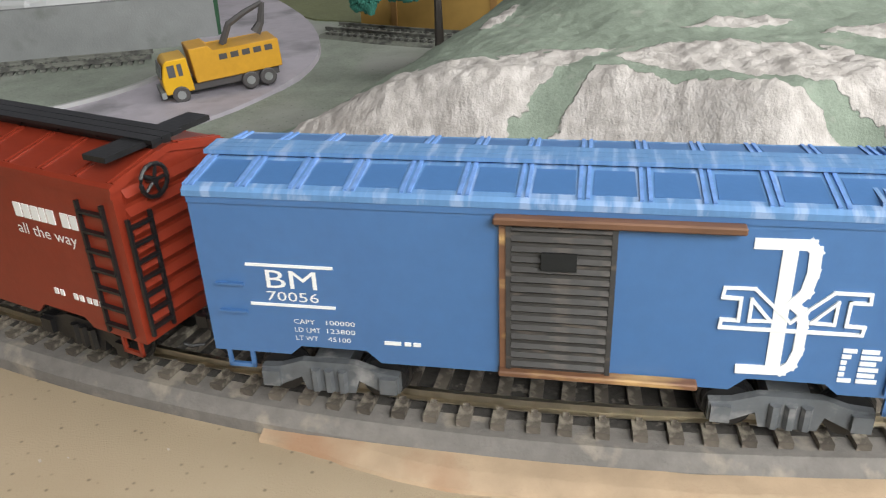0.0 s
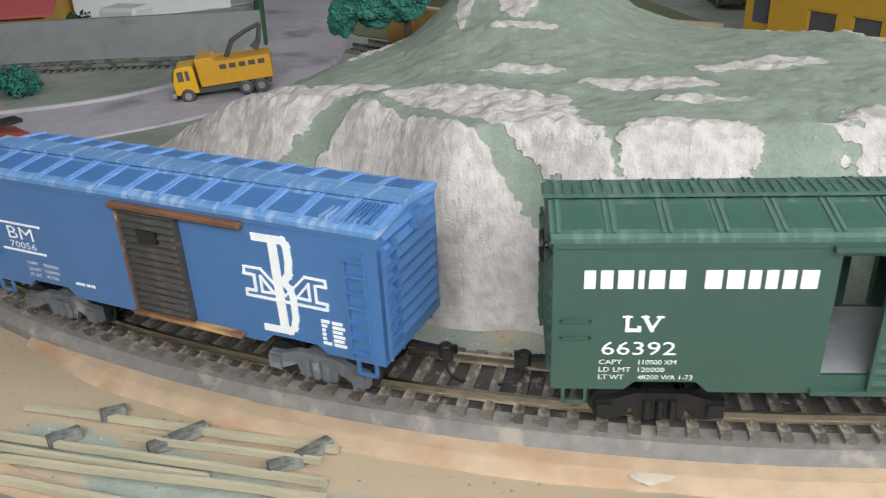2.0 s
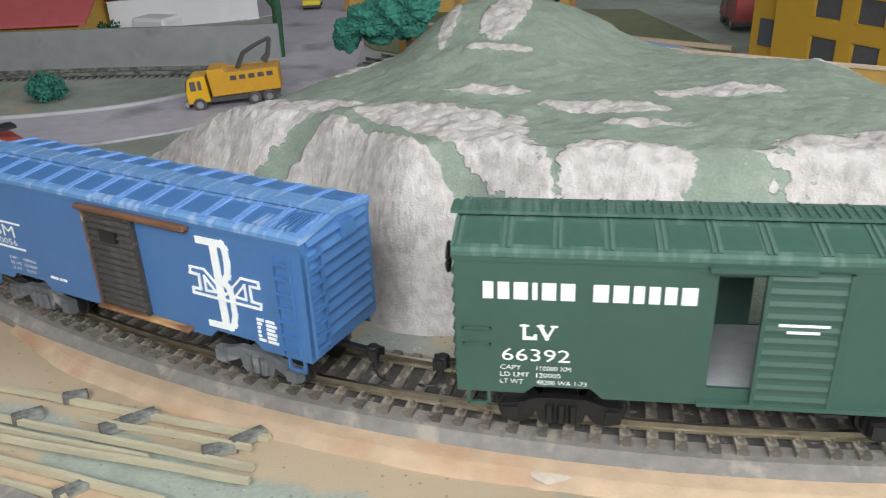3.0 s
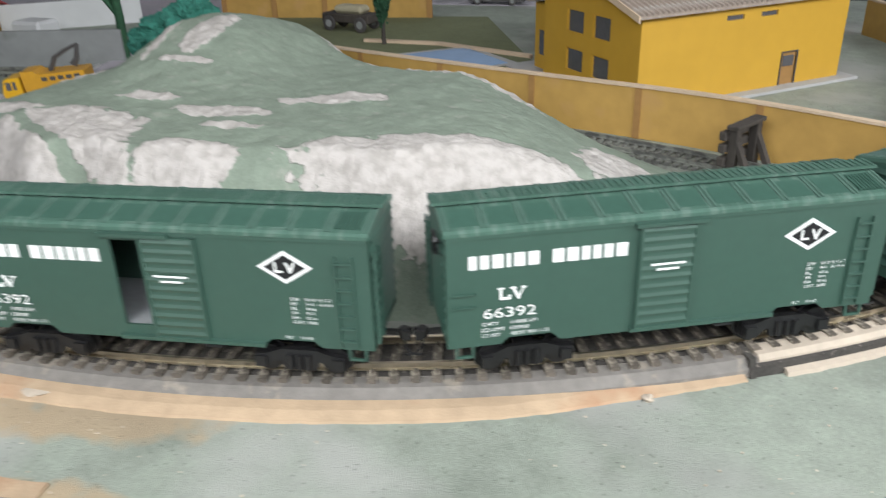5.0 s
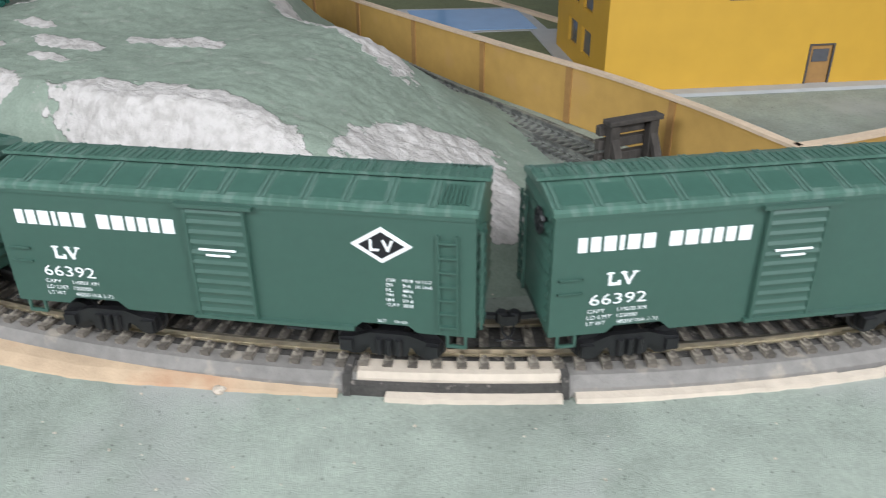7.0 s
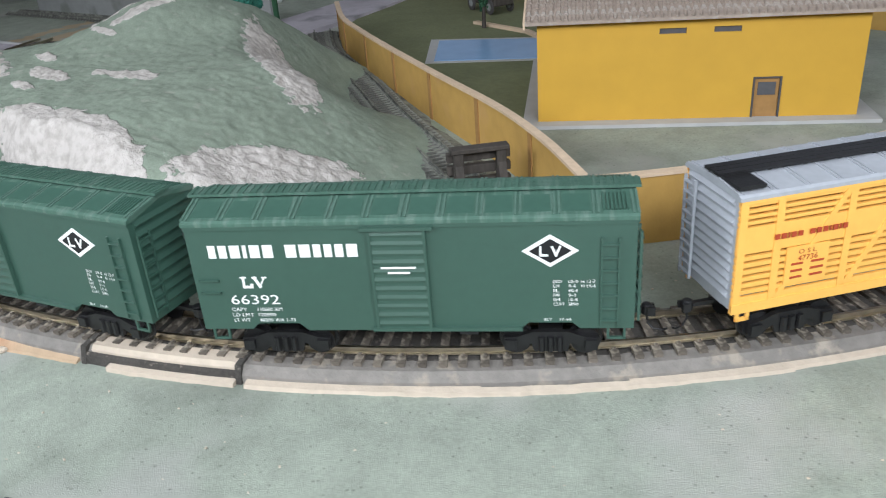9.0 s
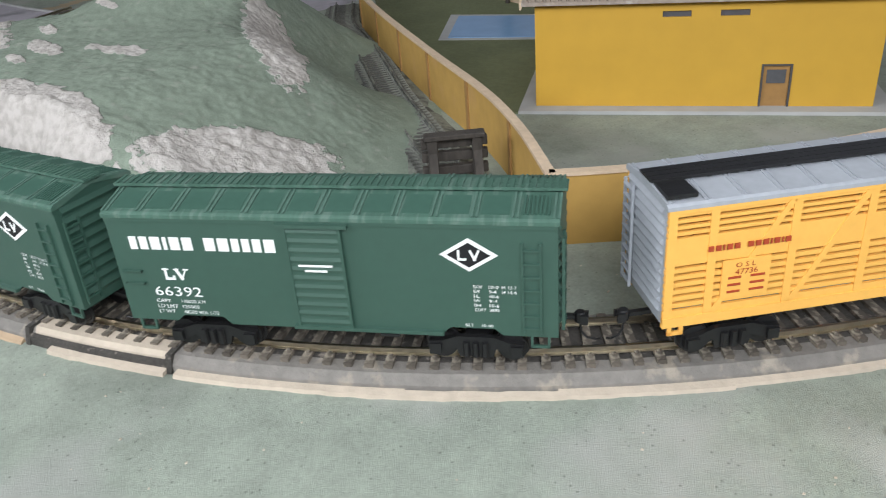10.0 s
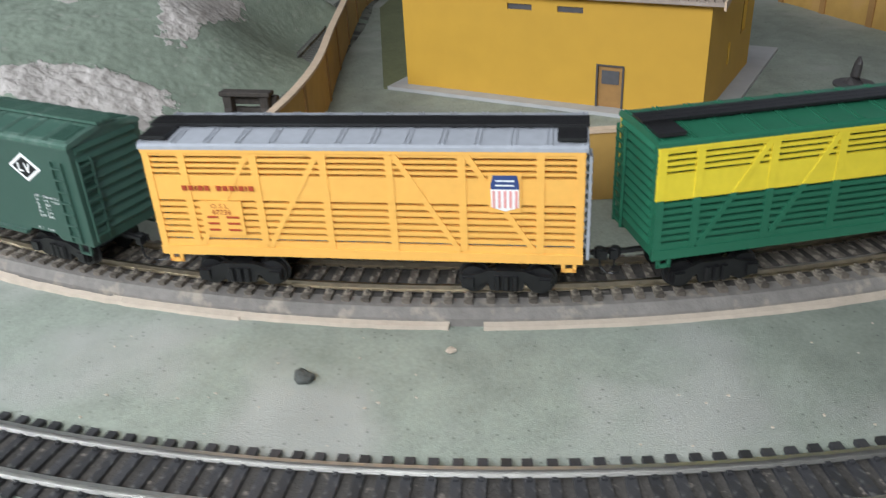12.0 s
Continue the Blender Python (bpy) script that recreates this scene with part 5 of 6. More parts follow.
def scallop_fence(p, q, bays, h, label):
    p, q = Vector(p), Vector(q)
    d = q - p
    L = d.length
    th = thing("scalloped_fence", pose(p.x, p.y, GZ, 0, 0, math.degrees(math.atan2(d.y, d.x))), label, "fence")
    w = L / bays
    for k in range(bays):
        pts = [(k * w, 0), ((k + 1) * w, 0)] + [((k + 1) * w - w * i / 12, h * (0.62 + 0.38 * (2 * i / 12 - 1) ** 2)) for i in range(13)]
        bm = bmesh.new()
        prism(bm, pts, -0.0012, 0.0012)
        part("panel", bm, FENCE, th)
    for k in range(bays + 1):
        boxes("post", [(k * w - 0.003, k * w + 0.003, -0.0025, 0.0025, 0, h * 1.12)], POST, th)
    return th


scallop_fence((-0.205, 0.795), (0.036, 0.843), 4, 0.036, "yellow scalloped garden fence with brown posts")
scallop_fence((0.20, 0.885), (0.47, 0.885), 5, 0.036, "yellow scalloped wall behind the hall")

# ---- road, walls and houses to the west ----
# laid out square to the table, then turned a little about the near corner
EAST_OBJECTS = set(scene.objects)
road_path = [(-0.50, 0.215, -0.0165), (-0.36, 0.262, -0.0165), (-0.235, 0.322, -0.0165), (-0.165, 0.385, -0.0165), (-0.135, 0.46, -0.0145), (-0.15, 0.55, -0.0135), (-0.20, 0.66, -0.0140), (-0.27, 0.78, -0.0150), (-0.33, 0.90, -0.0165)]
rp = [(p.x, p.y, p.z) for p in spline(road_path, 60)]
bm = bmesh.new()
sweep(bm, rp, [(-0.042, -0.02), (-0.040, 0.0), (0.040, 0.0), (0.042, -0.02)])
tagged(part("road", bm, ROAD), "lilac-grey model road running up beside the hill", "road", kind="structure")
bm = bmesh.new()
sweep(bm, rp[:34], [(-0.0405, -0.02), (-0.0405, 0.0022), (-0.0380, 0.0022), (-0.0380, -0.001)])
tagged(part("road_kerb", bm, PAVE), "thin pale kerb along the road", "kerb", kind="structure")
bm = bmesh.new()
prism(bm, [(-1.55, 0.80), (-0.75, 0.90), (-0.15, 1.03), (0.4, 1.06), (1.4, 1.06), (1.4, 1.21), (0.5, 1.19), (-0.2, 1.14), (-0.75, 1.05), (-1.55, 0.92)], GZ, GZ + 0.0015, "z")
tagged(part("back_street", bm, ASPHALT), "dark asphalt street along the backboard", "street", kind="structure")
bm = bmesh.new()
prism(bm, [(-0.95, 0.70), (-0.33, 0.72), (-0.25, 0.90), (0.10, 0.94), (0.30, 0.95), (0.30, 1.05), (-0.15, 1.03), (-0.75, 0.90)], GZ, GZ + 0.0009, "z")
tagged(part("forecourt", bm, ROAD), "pale grey forecourt before the station", "forecourt", kind="structure")

wall_run("retaining_wall", [(-0.62, 0.385), (-0.40, 0.465), (-0.29, 0.505), (-0.175, 0.545)], GZ, 0.0145, 0.006, CONCRETE, "long grey concrete retaining wall", "wall")
wall_siding = [(p.x, p.y) for p in spline([(-0.62, 0.350), (-0.40, 0.435), (-0.29, 0.475), (-0.205, 0.500)], 70)]
track("wall_siding", wall_siding, [(*p, math.degrees(math.atan2(q[1] - p[1], q[0] - p[0])) + 90) for p, q in zip(wall_siding, wall_siding[1:])], GZ + 0.0020, SIDING_TIE, SIDING_TIE, "old dark siding track below the concrete wall", tie_len=0.026)
wall_run("white_wall", [(-0.435, 0.640), (-0.318, 0.737)], GZ, 0.012, 0.004, PLASTER, "white painted garden wall", "wall")
tagged(boxes("white_shed", [(-0.375, -0.335, 0.60, 0.63, GZ, 0.004)], PLASTER, bevel=0.003), "small white shed roof behind the grey wall", "shed")


def red_house():
    th = thing("red_roofed_house", pose(-0.405, 0.565, GZ, 0, 0, 25), "model house with a plain red card roof", "house")
    boxes("wall", [(-0.26, 0.0, 0.0, 0.10, 0, 0.026)], HALL, th)
    for s in (0, 1):
        bm = bmesh.new()
        y0 = -0.010 if s == 0 else 0.110
        prism(bm, [(y0, 0.022), (0.05, 0.046), (0.05, 0.0485), (y0, 0.0245)], -0.275, 0.010, "x")
        part("roof", bm, RED_ROOF, th, "plain red roof slope")
    bm = bmesh.new()
    prism(bm, [(0.0, 0.026), (0.05, 0.0445), (0.1, 0.026)], -0.003, 0.0, "x")
    part("gable", bm, HALL, th)
    return th


red_house()


def station():
    th = thing("station_building", pose(-0.195, 0.970, GZ, 0, 0, 9.5), "long white model station with dark shop windows", "building")
    boxes("wall", [(0, 0.300, 0, 0.07, 0, 0.050)], PLASTER, th)
    boxes("roof", [(-0.006, 0.200, -0.014, 0.075, 0.050, 0.055), (0.20, 0.31, -0.008, 0.075, 0.044, 0.049)], PAVE, th, bevel=0.001)
    for x0, x1 in ((0.085, 0.118), (0.122, 0.155)):
        boxes("shop_window", [(x0, x1, -0.0012, 0.0, 0.012, 0.040)], GLASS, th)
    boxes("column", [(0.1185, 0.1215, -0.004, -0.001, 0, 0.05)], PLASTER, th)
    boxes("dado", [(0.0, 0.080, -0.0012, 0.0, 0.0, 0.014)], TOY_GREY, th)
    gd = boxes("garage_door", [(0.205, 0.255, -0.0012, 0.0, 0.0, 0.034)], CONCRETE, th)
    boxes("door_slat", [(0.206, 0.254, -0.002, -0.0012, 0.004 * k, 0.004 * k + 0.003) for k in range(1, 8)], CONCRETE, gd)
    return th


station()
far = thing("office_building", pose(-0.90, 0.885, GZ, 0, 0, 36), "pale two-storey model building far behind the road", "building")
boxes("wall", [(0, 0.17, 0, 0.06, 0, 0.075)], PLASTER, far)
boxes("canopy", [(-0.005, 0.175, -0.02, 0.0, 0.034, 0.038)], PAVE, far)
for k in range(5):
    boxes("window", [(0.010 + 0.032 * k, 0.032 + 0.032 * k, -0.0012, 0, 0.046, 0.064)], GLASS, far)
boxes("sign_bars", [(0.06 + 0.011 * k, 0.068 + 0.011 * k, -0.0014, 0, 0.066, 0.072) for k in range(5)], INK, far)
gs = thing("green_kiosk", pose(0.155, 1.0, GZ, 0, 0, 5), "dark green model kiosk with a plain sign", "kiosk")
boxes("wall", [(0, 0.16, 0, 0.05, 0, 0.09)], LEAF, gs)
boxes("sign_bar", [(0.01, 0.06, -0.001, 0, 0.062, 0.066)], PLASTER, gs)

# ---- vehicles ----
def wheel(parent, x, y, z, r, w):
    bm = bmesh.new()
    tube(bm, [(x, y - w / 2, z), (x, y - w / 2 + 0.0004, z), (x, y + w / 2 - 0.0004, z), (x, y + w / 2, z)], [r * 0.85, r, r, r * 0.85], 14)
    wh = part("wheel", bm, TOY_GREY, parent)
    bm = bmesh.new()
    tube(bm, [(x, y - w / 2 - 0.0003, z), (x, y + w / 2 + 0.0003, z)], r * 0.5, 10)
    part("hub", bm, CONCRETE, wh)


def dump_truck(m):
    """Cab at minus x."""
    th = thing("toy_excavator_truck", m, "yellow toy truck with a ribbed body and dark digger arm", "toy truck")
    boxes("chassis", [(-0.030, 0.032, -0.009, 0.009, 0.005, 0.009)], TOY_GREY, th)
    bm = bmesh.new()
    prism(bm, [(-0.034, 0.006), (-0.0345, 0.014), (-0.032, 0.0235), (-0.030, 0.0250), (-0.019, 0.0250), (-0.018, 0.006)], -0.0115, 0.0115)
    cab = part("cab", bm, TOY_YELLOW, th, bevel=0.0006)
    for s in (-1, 1):
        f0, f1 = sorted((s * 0.0117, s * 0.0110))
        boxes("side_window", [(-0.0305, -0.0265, f0, f1, 0.0155, 0.0222), (-0.0250, -0.0225, f0, f1, 0.0155, 0.0222)], GLASS, cab)
    bm = bmesh.new()
    prism(bm, [(-0.0344, 0.0150), (-0.0328, 0.0222), (-0.0335, 0.0224), (-0.0351, 0.0152)], -0.0095, 0.0095)
    part("windscreen", bm, GLASS, cab)
    boxes("bumper", [(-0.0365, -0.034, -0.0115, 0.0115, 0.0045, 0.008)], CONCRETE, th)
    bm = bmesh.new()
    prism(bm, [(-0.016, 0.0095), (-0.017, 0.0290), (-0.006, 0.0290), (-0.004, 0.0255), (0.034, 0.0255), (0.034, 0.0095)], -0.0118, 0.0118)
    part("body", bm, TOY_ORANGE, th, bevel=0.0005)
    for k in range(5):
        for s in (-1, 1):
            f0, f1 = sorted((s * 0.0120, s * 0.0112))
            boxes("body_slot", [(-0.001 + 0.0066 * k, 0.0035 + 0.0066 * k, f0, f1, 0.0200, 0.0232)], TOY_GREY, th)
    for x in (-0.026, 0.014, 0.0245):
        for s in (-1, 1):
            wheel(th, x, s * 0.0100, 0.0050, 0.0050, 0.0042)
    bm = bmesh.new()
    tube(bm, [(0.004, 0.0, 0.0255), (0.010, 0.0, 0.036), (0.020, -0.001, 0.041), (0.031, -0.002, 0.045)], [0.0022, 0.0020, 0.0017, 0.0014], 6)
    tube(bm, [(0.031, -0.002, 0.045), (0.028, -0.002, 0.034), (0.024, -0.002, 0.029)], [0.0016, 0.0022, 0.0032], 6)
    part("digger_arm", bm, TOY_GREY, th, "dark grey digger arm")
    return th


dump_truck(pose(-0.1185, 0.4295, -0.0155, 0, -4, 26) @ Matrix.Scale(0.92, 4))


def van(name, m, L, W, H, mat, label, cab=0.28, long_box=True, boxmat=None):
    th = thing(name, m, label, "toy vehicle")
    boxes("chassis", [(-L / 2, L / 2, -W / 2 * 0.9, W / 2 * 0.9, H * 0.14, H * 0.26)], TOY_GREY, th)
    c1 = -L / 2 + L * cab
    bm = bmesh.new()
    prism(bm, [(-L / 2, H * 0.2), (-L / 2, H * 0.46), (-L / 2 + L * cab * 0.35, H * 0.78), (c1, H * 0.78), (c1, H * 0.2)], -W / 2, W / 2)
    part("cab", bm, mat, th, bevel=0.0006)
    boxes("cab_window", [(-L / 2 + L * cab * 0.45, c1 - 0.001, s * W / 2 - 0.0003, s * W / 2 + 0.0003, H * 0.48, H * 0.70) for s in (-1, 1)], GLASS, th)
    if long_box:
        boxes("box_body", [(c1 + 0.001, L / 2, -W / 2, W / 2, H * 0.24, H)], boxmat or mat, th, bevel=0.001)
    else:
        boxes("bed", [(c1 + 0.001, L / 2, -W / 2, W / 2, H * 0.24, H * 0.48)], boxmat or mat, th, bevel=0.0008)
    for x in (-L / 2 + L * 0.17, L / 2 - L * 0.2):
        for s in (-1, 1):
            wheel(th, x, s * W * 0.42, H * 0.17, H * 0.17, W * 0.18)
    return th


van("yellow_box_truck", pose(-0.70, 0.978, GZ + 0.0009, 0, 0, 22), 0.075, 0.026, 0.032, TOY_YELLOW, "bright yellow toy box truck parked at the street")
tk = thing("tank_truck", pose(-0.375, 0.925, GZ + 0.0009, 0, 0, 5), "orange toy tank truck parked on the forecourt", "toy truck")
bm = bmesh.new()
tube(bm, [(-0.030, 0, 0.020), (-0.027, 0, 0.020), (0.048, 0, 0.020), (0.051, 0, 0.020)], [0.009, 0.0115, 0.0115, 0.009], 16)
part("tank", bm, TOY_ORANGE, tk)
boxes("cab", [(-0.055, -0.034, -0.011, 0.011, 0.005, 0.029)], TOY_ORANGE, tk, bevel=0.002)
boxes("chassis", [(-0.050, 0.050, -0.008, 0.008, 0.004, 0.009)], TOY_GREY, tk)
for x in (-0.043, 0.018, 0.034):
    for s in (-1, 1):
        wheel(tk, x, s * 0.0095, 0.005, 0.005, 0.004)
van("white_van", pose(-0.535, 0.905, GZ + 0.0009, 0, 0, 15), 0.055, 0.022, 0.024, PLASTER, "white toy van beside a glazed kiosk")
ks = thing("glazed_kiosk", pose(-0.478, 0.905, GZ + 0.0009, 0, 0, 5), "small glazed kiosk with a dark pointed roof", "kiosk")
boxes("wall", [(-0.022, 0.022, -0.012, 0.012, 0, 0.022)], GLASS, ks)
boxes("mullion", [(x - 0.001, x + 0.001, -0.0135, -0.012, 0, 0.022) for x in (-0.021, -0.007, 0.007, 0.021)], PLASTER, ks)
bm = bmesh.new()
prism(bm, [(-0.025, 0.022), (0, 0.034), (0.025, 0.022)], -0.016, 0.016)
part("roof", bm, CONCRETE, ks)
van("white_pickup", pose(0.055, 0.945, GZ + 0.0009, 0, 0, 5), 0.070, 0.024, 0.030, PLASTER, "white toy pickup with a slatted canopy", 0.4)
van("yellow_car", pose(-0.285, 0.80, -0.0145, 0, 0, -65), 0.045, 0.020, 0.020, LEMON, "pale yellow toy car coming down the road", 0.5, False)
van("red_car", pose(0.180, 0.772, GZ + 0.0012, 0, 0, -75), 0.060, 0.026, 0.032, TOY_RED, "dull red toy car parked by the yellow hall", 0.45)
van("grey_car", pose(-0.72, 0.90, GZ + 0.0009, 0, 0, 12), 0.060, 0.022, 0.022, CONCRETE, "grey toy car parked beside the street", 0.5, False)
van("army_truck", pose(-0.155, 0.935, GZ + 0.0009, 0, 0, 8), 0.070, 0.026, 0.038, TOY_GREY, "dark grey toy truck by the station", 0.35)
wg = thing("hay_wagon", pose(-0.045, 0.745, GZ + 0.0012, 0, 0, -8), "dark model hay wagon on the lawn", "toy wagon")
boxes("bed", [(-0.030, 0.030, -0.012, 0.012, 0.009, 0.018)], BUMPER_WOOD, wg, bevel=0.001)
boxes("load", [(-0.016, 0.020, -0.010, 0.010, 0.018, 0.026)], STICK, wg, bevel=0.003)
for x in (-0.020, 0.020):
    for s in (-1, 1):
        wheel(wg, x, s * 0.0125, 0.008, 0.008, 0.002)

def settle_west():
    turn = Matrix.Translation((0.30, -0.07, 0)) @ Matrix.Rotation(radians(-1.7), 4, "Z") @ Matrix.Translation((-0.30, 0.07, 0))
    for ob in scene.objects:
        if ob not in EAST_OBJECTS and ob.parent is None and not ob.name.startswith("toy_excavator"):
            ob.matrix_basis = turn @ ob.matrix_basis


# ---- plants ----
def clump(name, centre, size, count, mat, leaf, parent=None, seed=1):
    rnd = random.Random(seed)
    verts, faces = [], []
    for _ in range(count):
        d = Vector((rnd.gauss(0, 1), rnd.gauss(0, 1), rnd.gauss(0, 1))).normalized() * (rnd.random() ** 0.35)
        wob = 0.78 + 0.4 * noise.noise(Vector((d.x * 2.2 + seed, d.y * 2.2, d.z * 2.2)))
        c = Vector(centre) + Vector((d.x * size[0], d.y * size[1], d.z * size[2])) * wob
        q = Euler((rnd.uniform(0, 6.3), rnd.uniform(0, 6.3), rnd.uniform(0, 6.3))).to_matrix()
        b = len(verts)
        s = leaf * rnd.uniform(0.6, 1.4)
        for p in ((-s, -s * 0.6, 0), (s, -s * 0.6, 0), (0, s, s * 0.3), (0, -s * 0.1, s * 0.9)):
            verts.append(c + q @ Vector(p))
        faces += [(b, b + 1, b + 2), (b, b + 1, b + 3), (b + 1, b + 2, b + 3), (b, b + 2, b + 3)]
    me = bpy.data.meshes.new(name)
    me.from_pydata(verts, [], faces)
    me.materials.append(mat)
    ob = new(name, me)
    ob.parent = parent
    return ob


def bush(x, y, z, size, count, mat, leaf, label, seed):
    th = thing("bush", Matrix.Translation((x, y, z)), label, "bush")
    bm = bmesh.new()
    tube(bm, [(0, 0, 0), (0, 0, size[2])], [0.002, 0.001], 6)
    part("stem", bm, BUMPER_WOOD, th)
    clump("foliage", (0, 0, size[2] * 0.85), size, count, mat, leaf, th, seed)
    return th


bush(-0.283, 0.397, GZ, (0.019, 0.014, 0.011), 900, FOAM, 0.0018, "low teal foam bush on the verge", 5)
bush(-0.330, 0.520, GZ, (0.018, 0.016, 0.019), 1400, LEAF, 0.0018, "dark green bush before the red-roofed house", 6)


def cypress(x, y, h, label, seed):
    th = thing("cypress", Matrix.Translation((x, y, GZ)), label, "tree")
    bm = bmesh.new()
    tube(bm, [(0, 0, 0), (0, 0, h * 0.25), (0, 0, h * 0.95)], [0.0024, 0.0018, 0.0004], 7)
    part("trunk", bm, BUMPER_WOOD, th)
    clump("crown", (0, 0, h * 0.60), (0.010, 0.010, h * 0.44), 1500, LEAF, 0.0020, th, seed)
    return th


cypress(0.022, 0.684, 0.084, "slim dark green model cypress on the lawn", 8)
cypress(-0.86, 0.86, 0.060, "slim dark green cypress before the far building", 9)

settle_west()

cac = thing("branched_tree", Matrix.Translation((-0.160, 0.562, -0.017)), "dark green tall branched plastic tree", "tree")
bm = bmesh.new()
tube(bm, [(0, 0, 0), (0.002, 0, 0.04), (0.001, 0, 0.08), (0.004, 0, 0.15)], [0.0046, 0.0040, 0.0034, 0.0028], 9)
part("trunk", bm, LEAF, cac)
for pts in (((0.0, 0, 0.045), (-0.012, -0.002, 0.062), (-0.030, -0.004, 0.080), (-0.042, -0.005, 0.092)), ((0.0, 0, 0.055), (-0.008, 0, 0.075), (-0.014, 0, 0.10), (-0.012, 0, 0.13)), ((0.002, 0, 0.07), (0.010, 0.002, 0.085), (0.016, 0.004, 0.11))):
    bm = bmesh.new()
    tube(bm, pts, [0.0030, 0.0030, 0.0026, 0.0020][:len(pts)], 7)
    part("branch", bm, LEAF, cac)



def foam_bush(lobes, label):
    """A torn lump of foam of several lobes (x, y, z, half sizes) on a short stem."""
    x0, y0 = lobes[0][:2]
    th = thing("foam_bush", Matrix.Translation((x0, y0, GZ)), label, "bush")
    bm = bmesh.new()
    tube(bm, [(0, 0, 0), (0, 0, lobes[0][2] - GZ)], [0.003, 0.0015], 6)
    part("stem", bm, BUMPER_WOOD, th)
    for k, (x, y, z, a, b, c) in enumerate(lobes):
        bm = bmesh.new()
        bmesh.ops.create_icosphere(bm, subdivisions=5, radius=1.0)
        for v in bm.verts:
            d = v.co.normalized()
            f = 0.88 + 0.30 * noise.noise(d * 1.9 + Vector((k * 7, 0, 0))) + 0.10 * noise.noise(d * 7) + 0.09 * noise.noise(d * 19) + 0.05 * noise.noise(d * 45)
            v.co = Vector((x - x0 + d.x * a * f, y - y0 + d.y * b * f, z - GZ + d.z * c * f))
        part("foam_lobe", bm, FOAM, th)
    return th


foam_bush(((-0.002, 0.458, 0.045, 0.022, 0.020, 0.018), (-0.024, 0.452, 0.037, 0.019, 0.018, 0.014), (-0.040, 0.446, 0.030, 0.010, 0.012, 0.012)), "torn teal green foam bush behind the hill")

# ---- loose things on the ground ----
def strip(x0, y0, x1, y1, w, h, z, mat, label):
    d = Vector((x1 - x0, y1 - y0))
    bm = bmesh.new()
    L = d.length
    k = 12
    rows = [(L * i / k, 0.0006 * noise.noise(Vector((x0 * 90 + i * 0.5, y0 * 90, 0)))) for i in range(k + 1)]
    sweep(bm, rows, [(-w / 2, 0), (-w / 2 * 0.8, h), (w / 2 * 0.8, h), (w / 2, 0)])
    ob = part("wood_strip", bm, mat)
    ob.matrix_world = pose(x0, y0, z, 0, 0, math.degrees(math.atan2(d.y, d.x)))
    return tagged(ob, label, "wooden strip", "loose track strips")


S = "thin pale wooden strip lying on the ground"
for k, row in enumerate(((-0.008, 0.1015, 0.088, 0.1030, 0.0026), (-0.030, 0.0880, 0.090, 0.0905, 0.0024), (-0.032, 0.0835, 0.060, 0.0855, 0.0020), (-0.02, 0.0790, 0.092, 0.0855, 0.0024), (-0.03, 0.0735, 0.075, 0.0725, 0.0030), (-0.035, 0.066, 0.050, 0.0660, 0.0022), (0.030, 0.0945, 0.086, 0.0965, 0.0018))):
    strip(row[0] - 0.004, row[1] + 0.0125, row[2] - 0.004, row[3] + 0.0125, row[4] * 0.7, 0.0018, GZ + 0.0006 + 0.0002 * k, STICK, S)
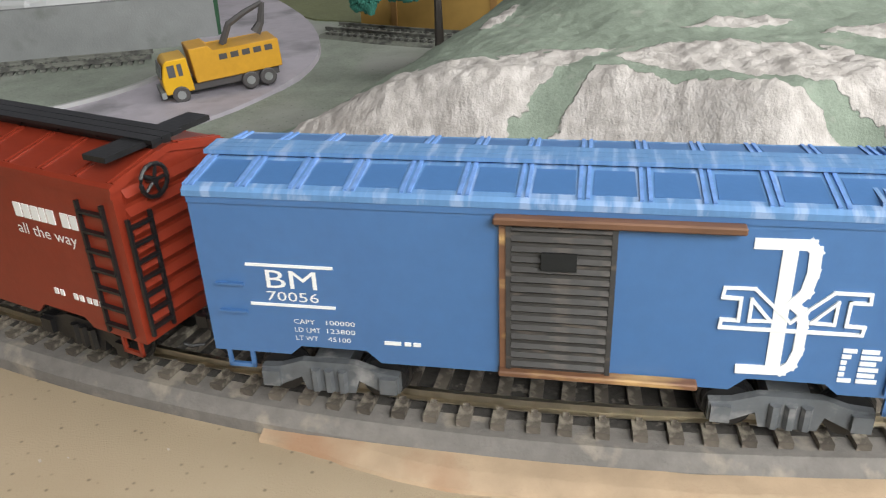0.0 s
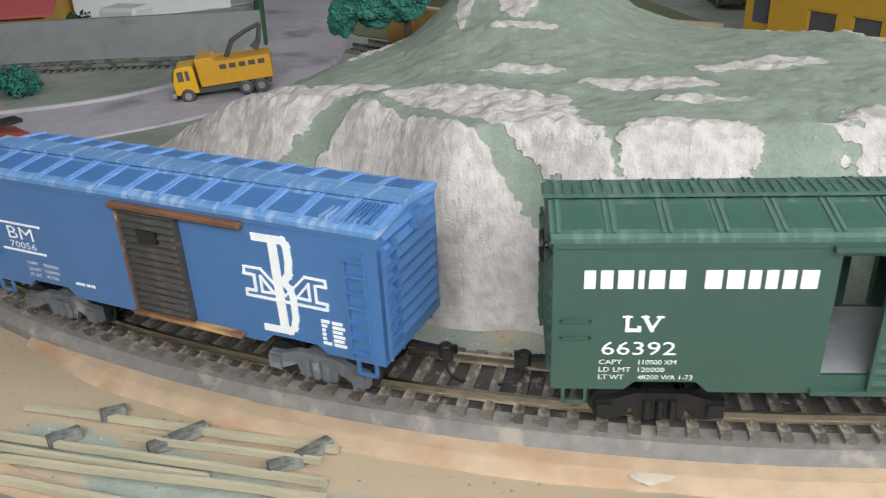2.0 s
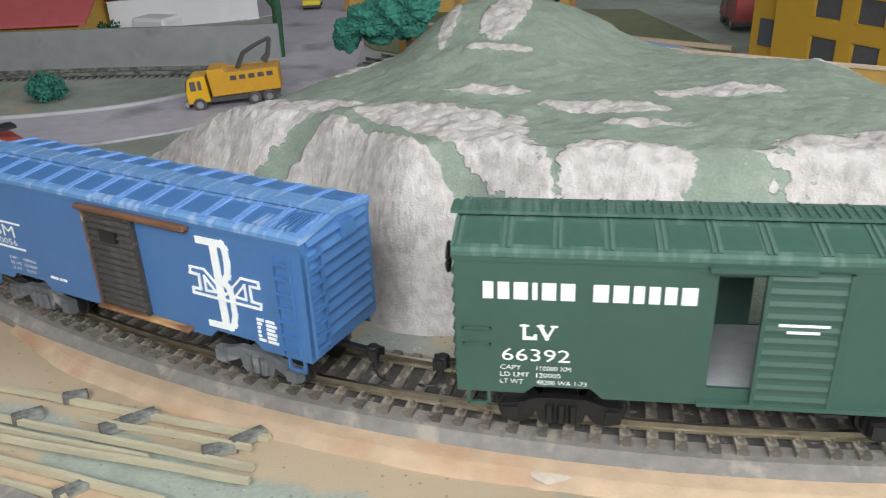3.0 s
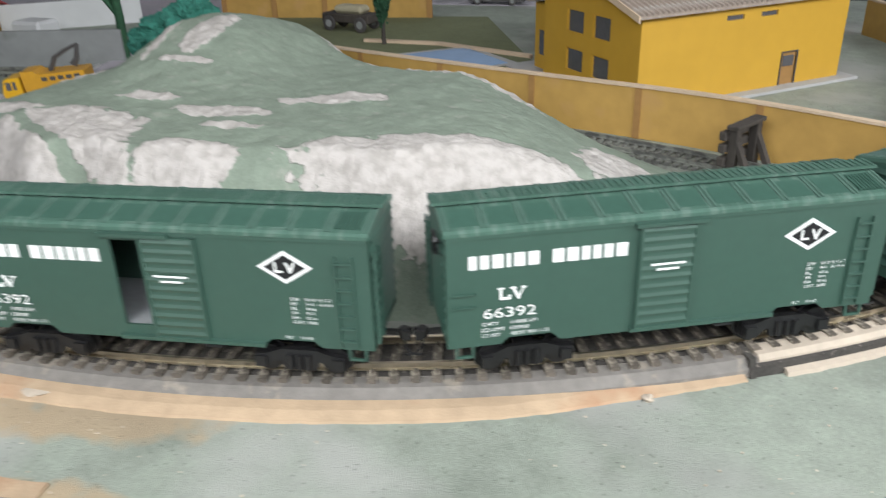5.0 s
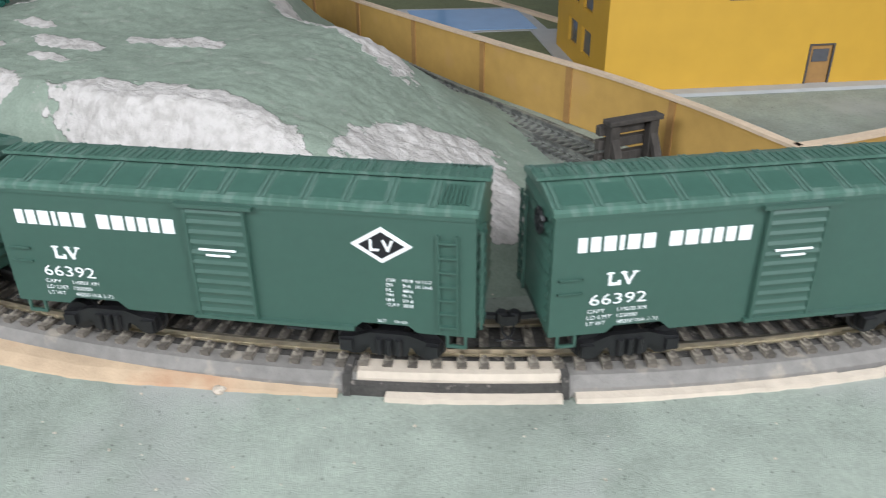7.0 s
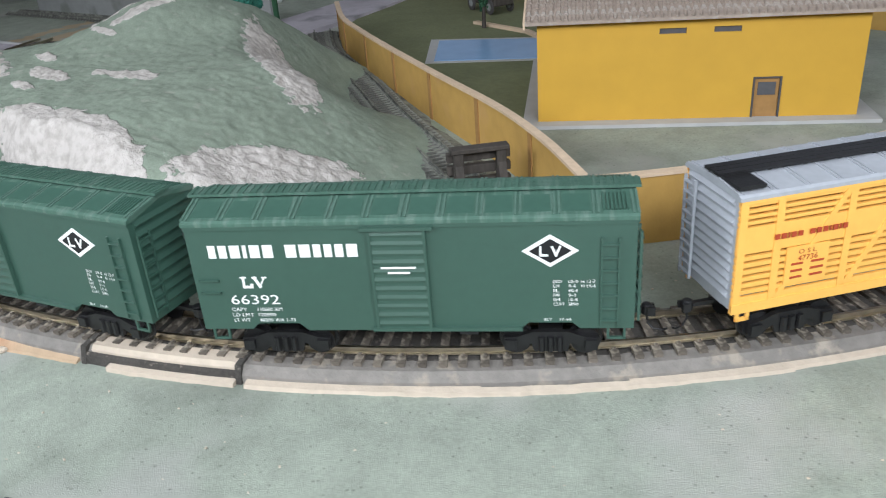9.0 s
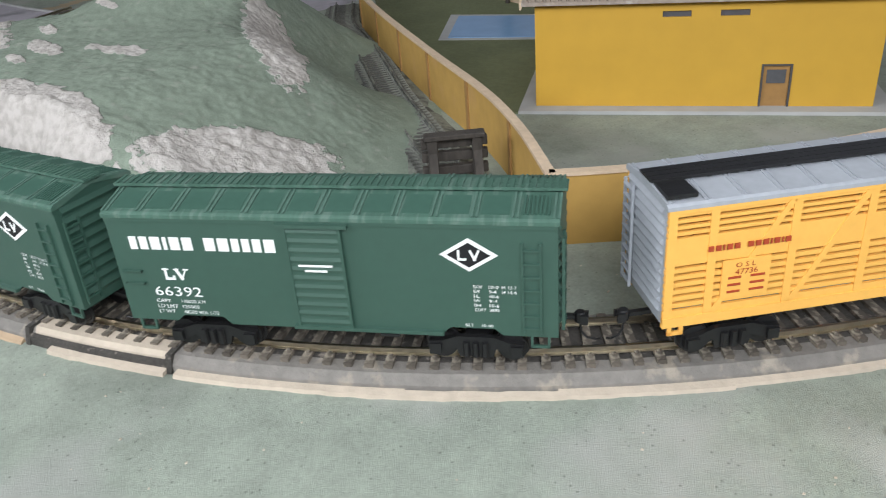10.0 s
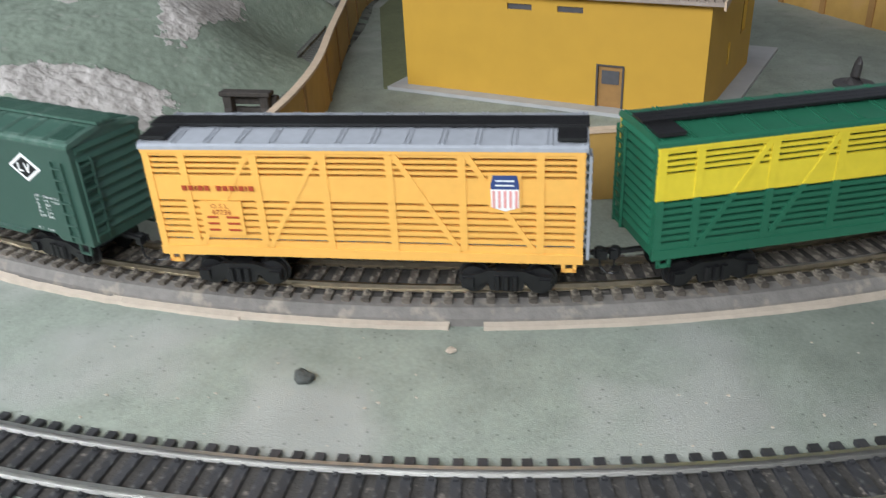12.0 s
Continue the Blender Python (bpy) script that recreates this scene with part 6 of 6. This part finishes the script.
for x, y, deg, sz in ((0.046, 0.1000, 55, 0.0038), (0.042, 0.0950, 50, 0.0034), (0.082, 0.1010, 60, 0.0038), (0.077, 0.0945, 40, 0.0034), (0.013, 0.0915, 50, 0.0032), (0.020, 0.1035, 40, 0.0026), (0.049, 0.069, 60, 0.0034)):
    bm = bmesh.new()
    bx(bm, -sz * 1.35, sz * 1.35, -0.0017, 0.0017, 0, 0.0030)
    ob = part("loose_tie", bm, SIDING_TIE, bevel=0.0003)
    ob.matrix_world = pose(x - 0.004, y + 0.0125, GZ + 0.0004, 0, 4, deg)
    tagged(ob, "dark loose wooden tie block among the strips", "tie block", "loose tie blocks")


def pebble(name, x, y, r, mat, label, category, flat=0.55):
    bm = bmesh.new()
    bmesh.ops.create_icosphere(bm, subdivisions=2, radius=r)
    for v in bm.verts:
        v.co *= 0.8 + 0.5 * noise.noise(v.co * (0.9 / r) + Vector((x * 50, y * 50, 0)))
        v.co.z *= flat
    ob = part(name, bm, mat, smooth=False)
    ob.location = (x, y, GZ + r * 0.25)
    return tagged(ob, label, category)


pebble("stone", 0.6147, 0.4105, 0.0042, STONE, "small dark stone on the green ground", "stone")
pebble("plaster_crumb", 0.6157, 0.4596, 0.0022, CREAM, "small white plaster crumb on the ground", "crumb")
pebble("plaster_crumb", 0.361, 0.183, 0.0026, CREAM, "pale plaster crumb beside the roadbed", "crumb")
pebble("plaster_smear", 0.162, 0.1240, 0.0070, CREAM, "white plaster smear on the tan board edge", "plaster", 0.12)
cone = thing("garden_ornament", Matrix.Translation((0.426, 0.773, GZ)), "small dark ornament standing on a round base", "ornament")
bm = bmesh.new()
tube(bm, [(0, 0, 0), (0, 0, 0.0015)], 0.012, 16)
part("base", bm, TOY_GREY, cone)
bm = bmesh.new()
tube(bm, [(0, 0, 0.0015), (0, 0, 0.006), (0.001, 0, 0.014), (0.001, 0, 0.018)], [0.006, 0.003, 0.0025, 0.001], 10)
part("stem", bm, TOY_GREY, cone)

rnd = random.Random(12)
bm = bmesh.new()
for _ in range(420):
    a, r = rnd.uniform(-125, 15), R + rnd.choice((rnd.uniform(0.028, 0.088), rnd.uniform(-0.067, -0.022)))
    s = rnd.uniform(0.0002, 0.00045)
    x, y, _z = on_arc(a, r)
    if hill_height(x, y) > GZ + 0.001:
        continue
    bx(bm, -s, s, -s * 0.7, s * 0.7, -s * 0.3, s * 0.6, pose(x, y, GZ + 0.0003, 0, 0, rnd.uniform(0, 180)))
tagged(part("loose_grit", bm, CREAM), "pale loose grit scattered on the ground", "grit", kind="stuff")
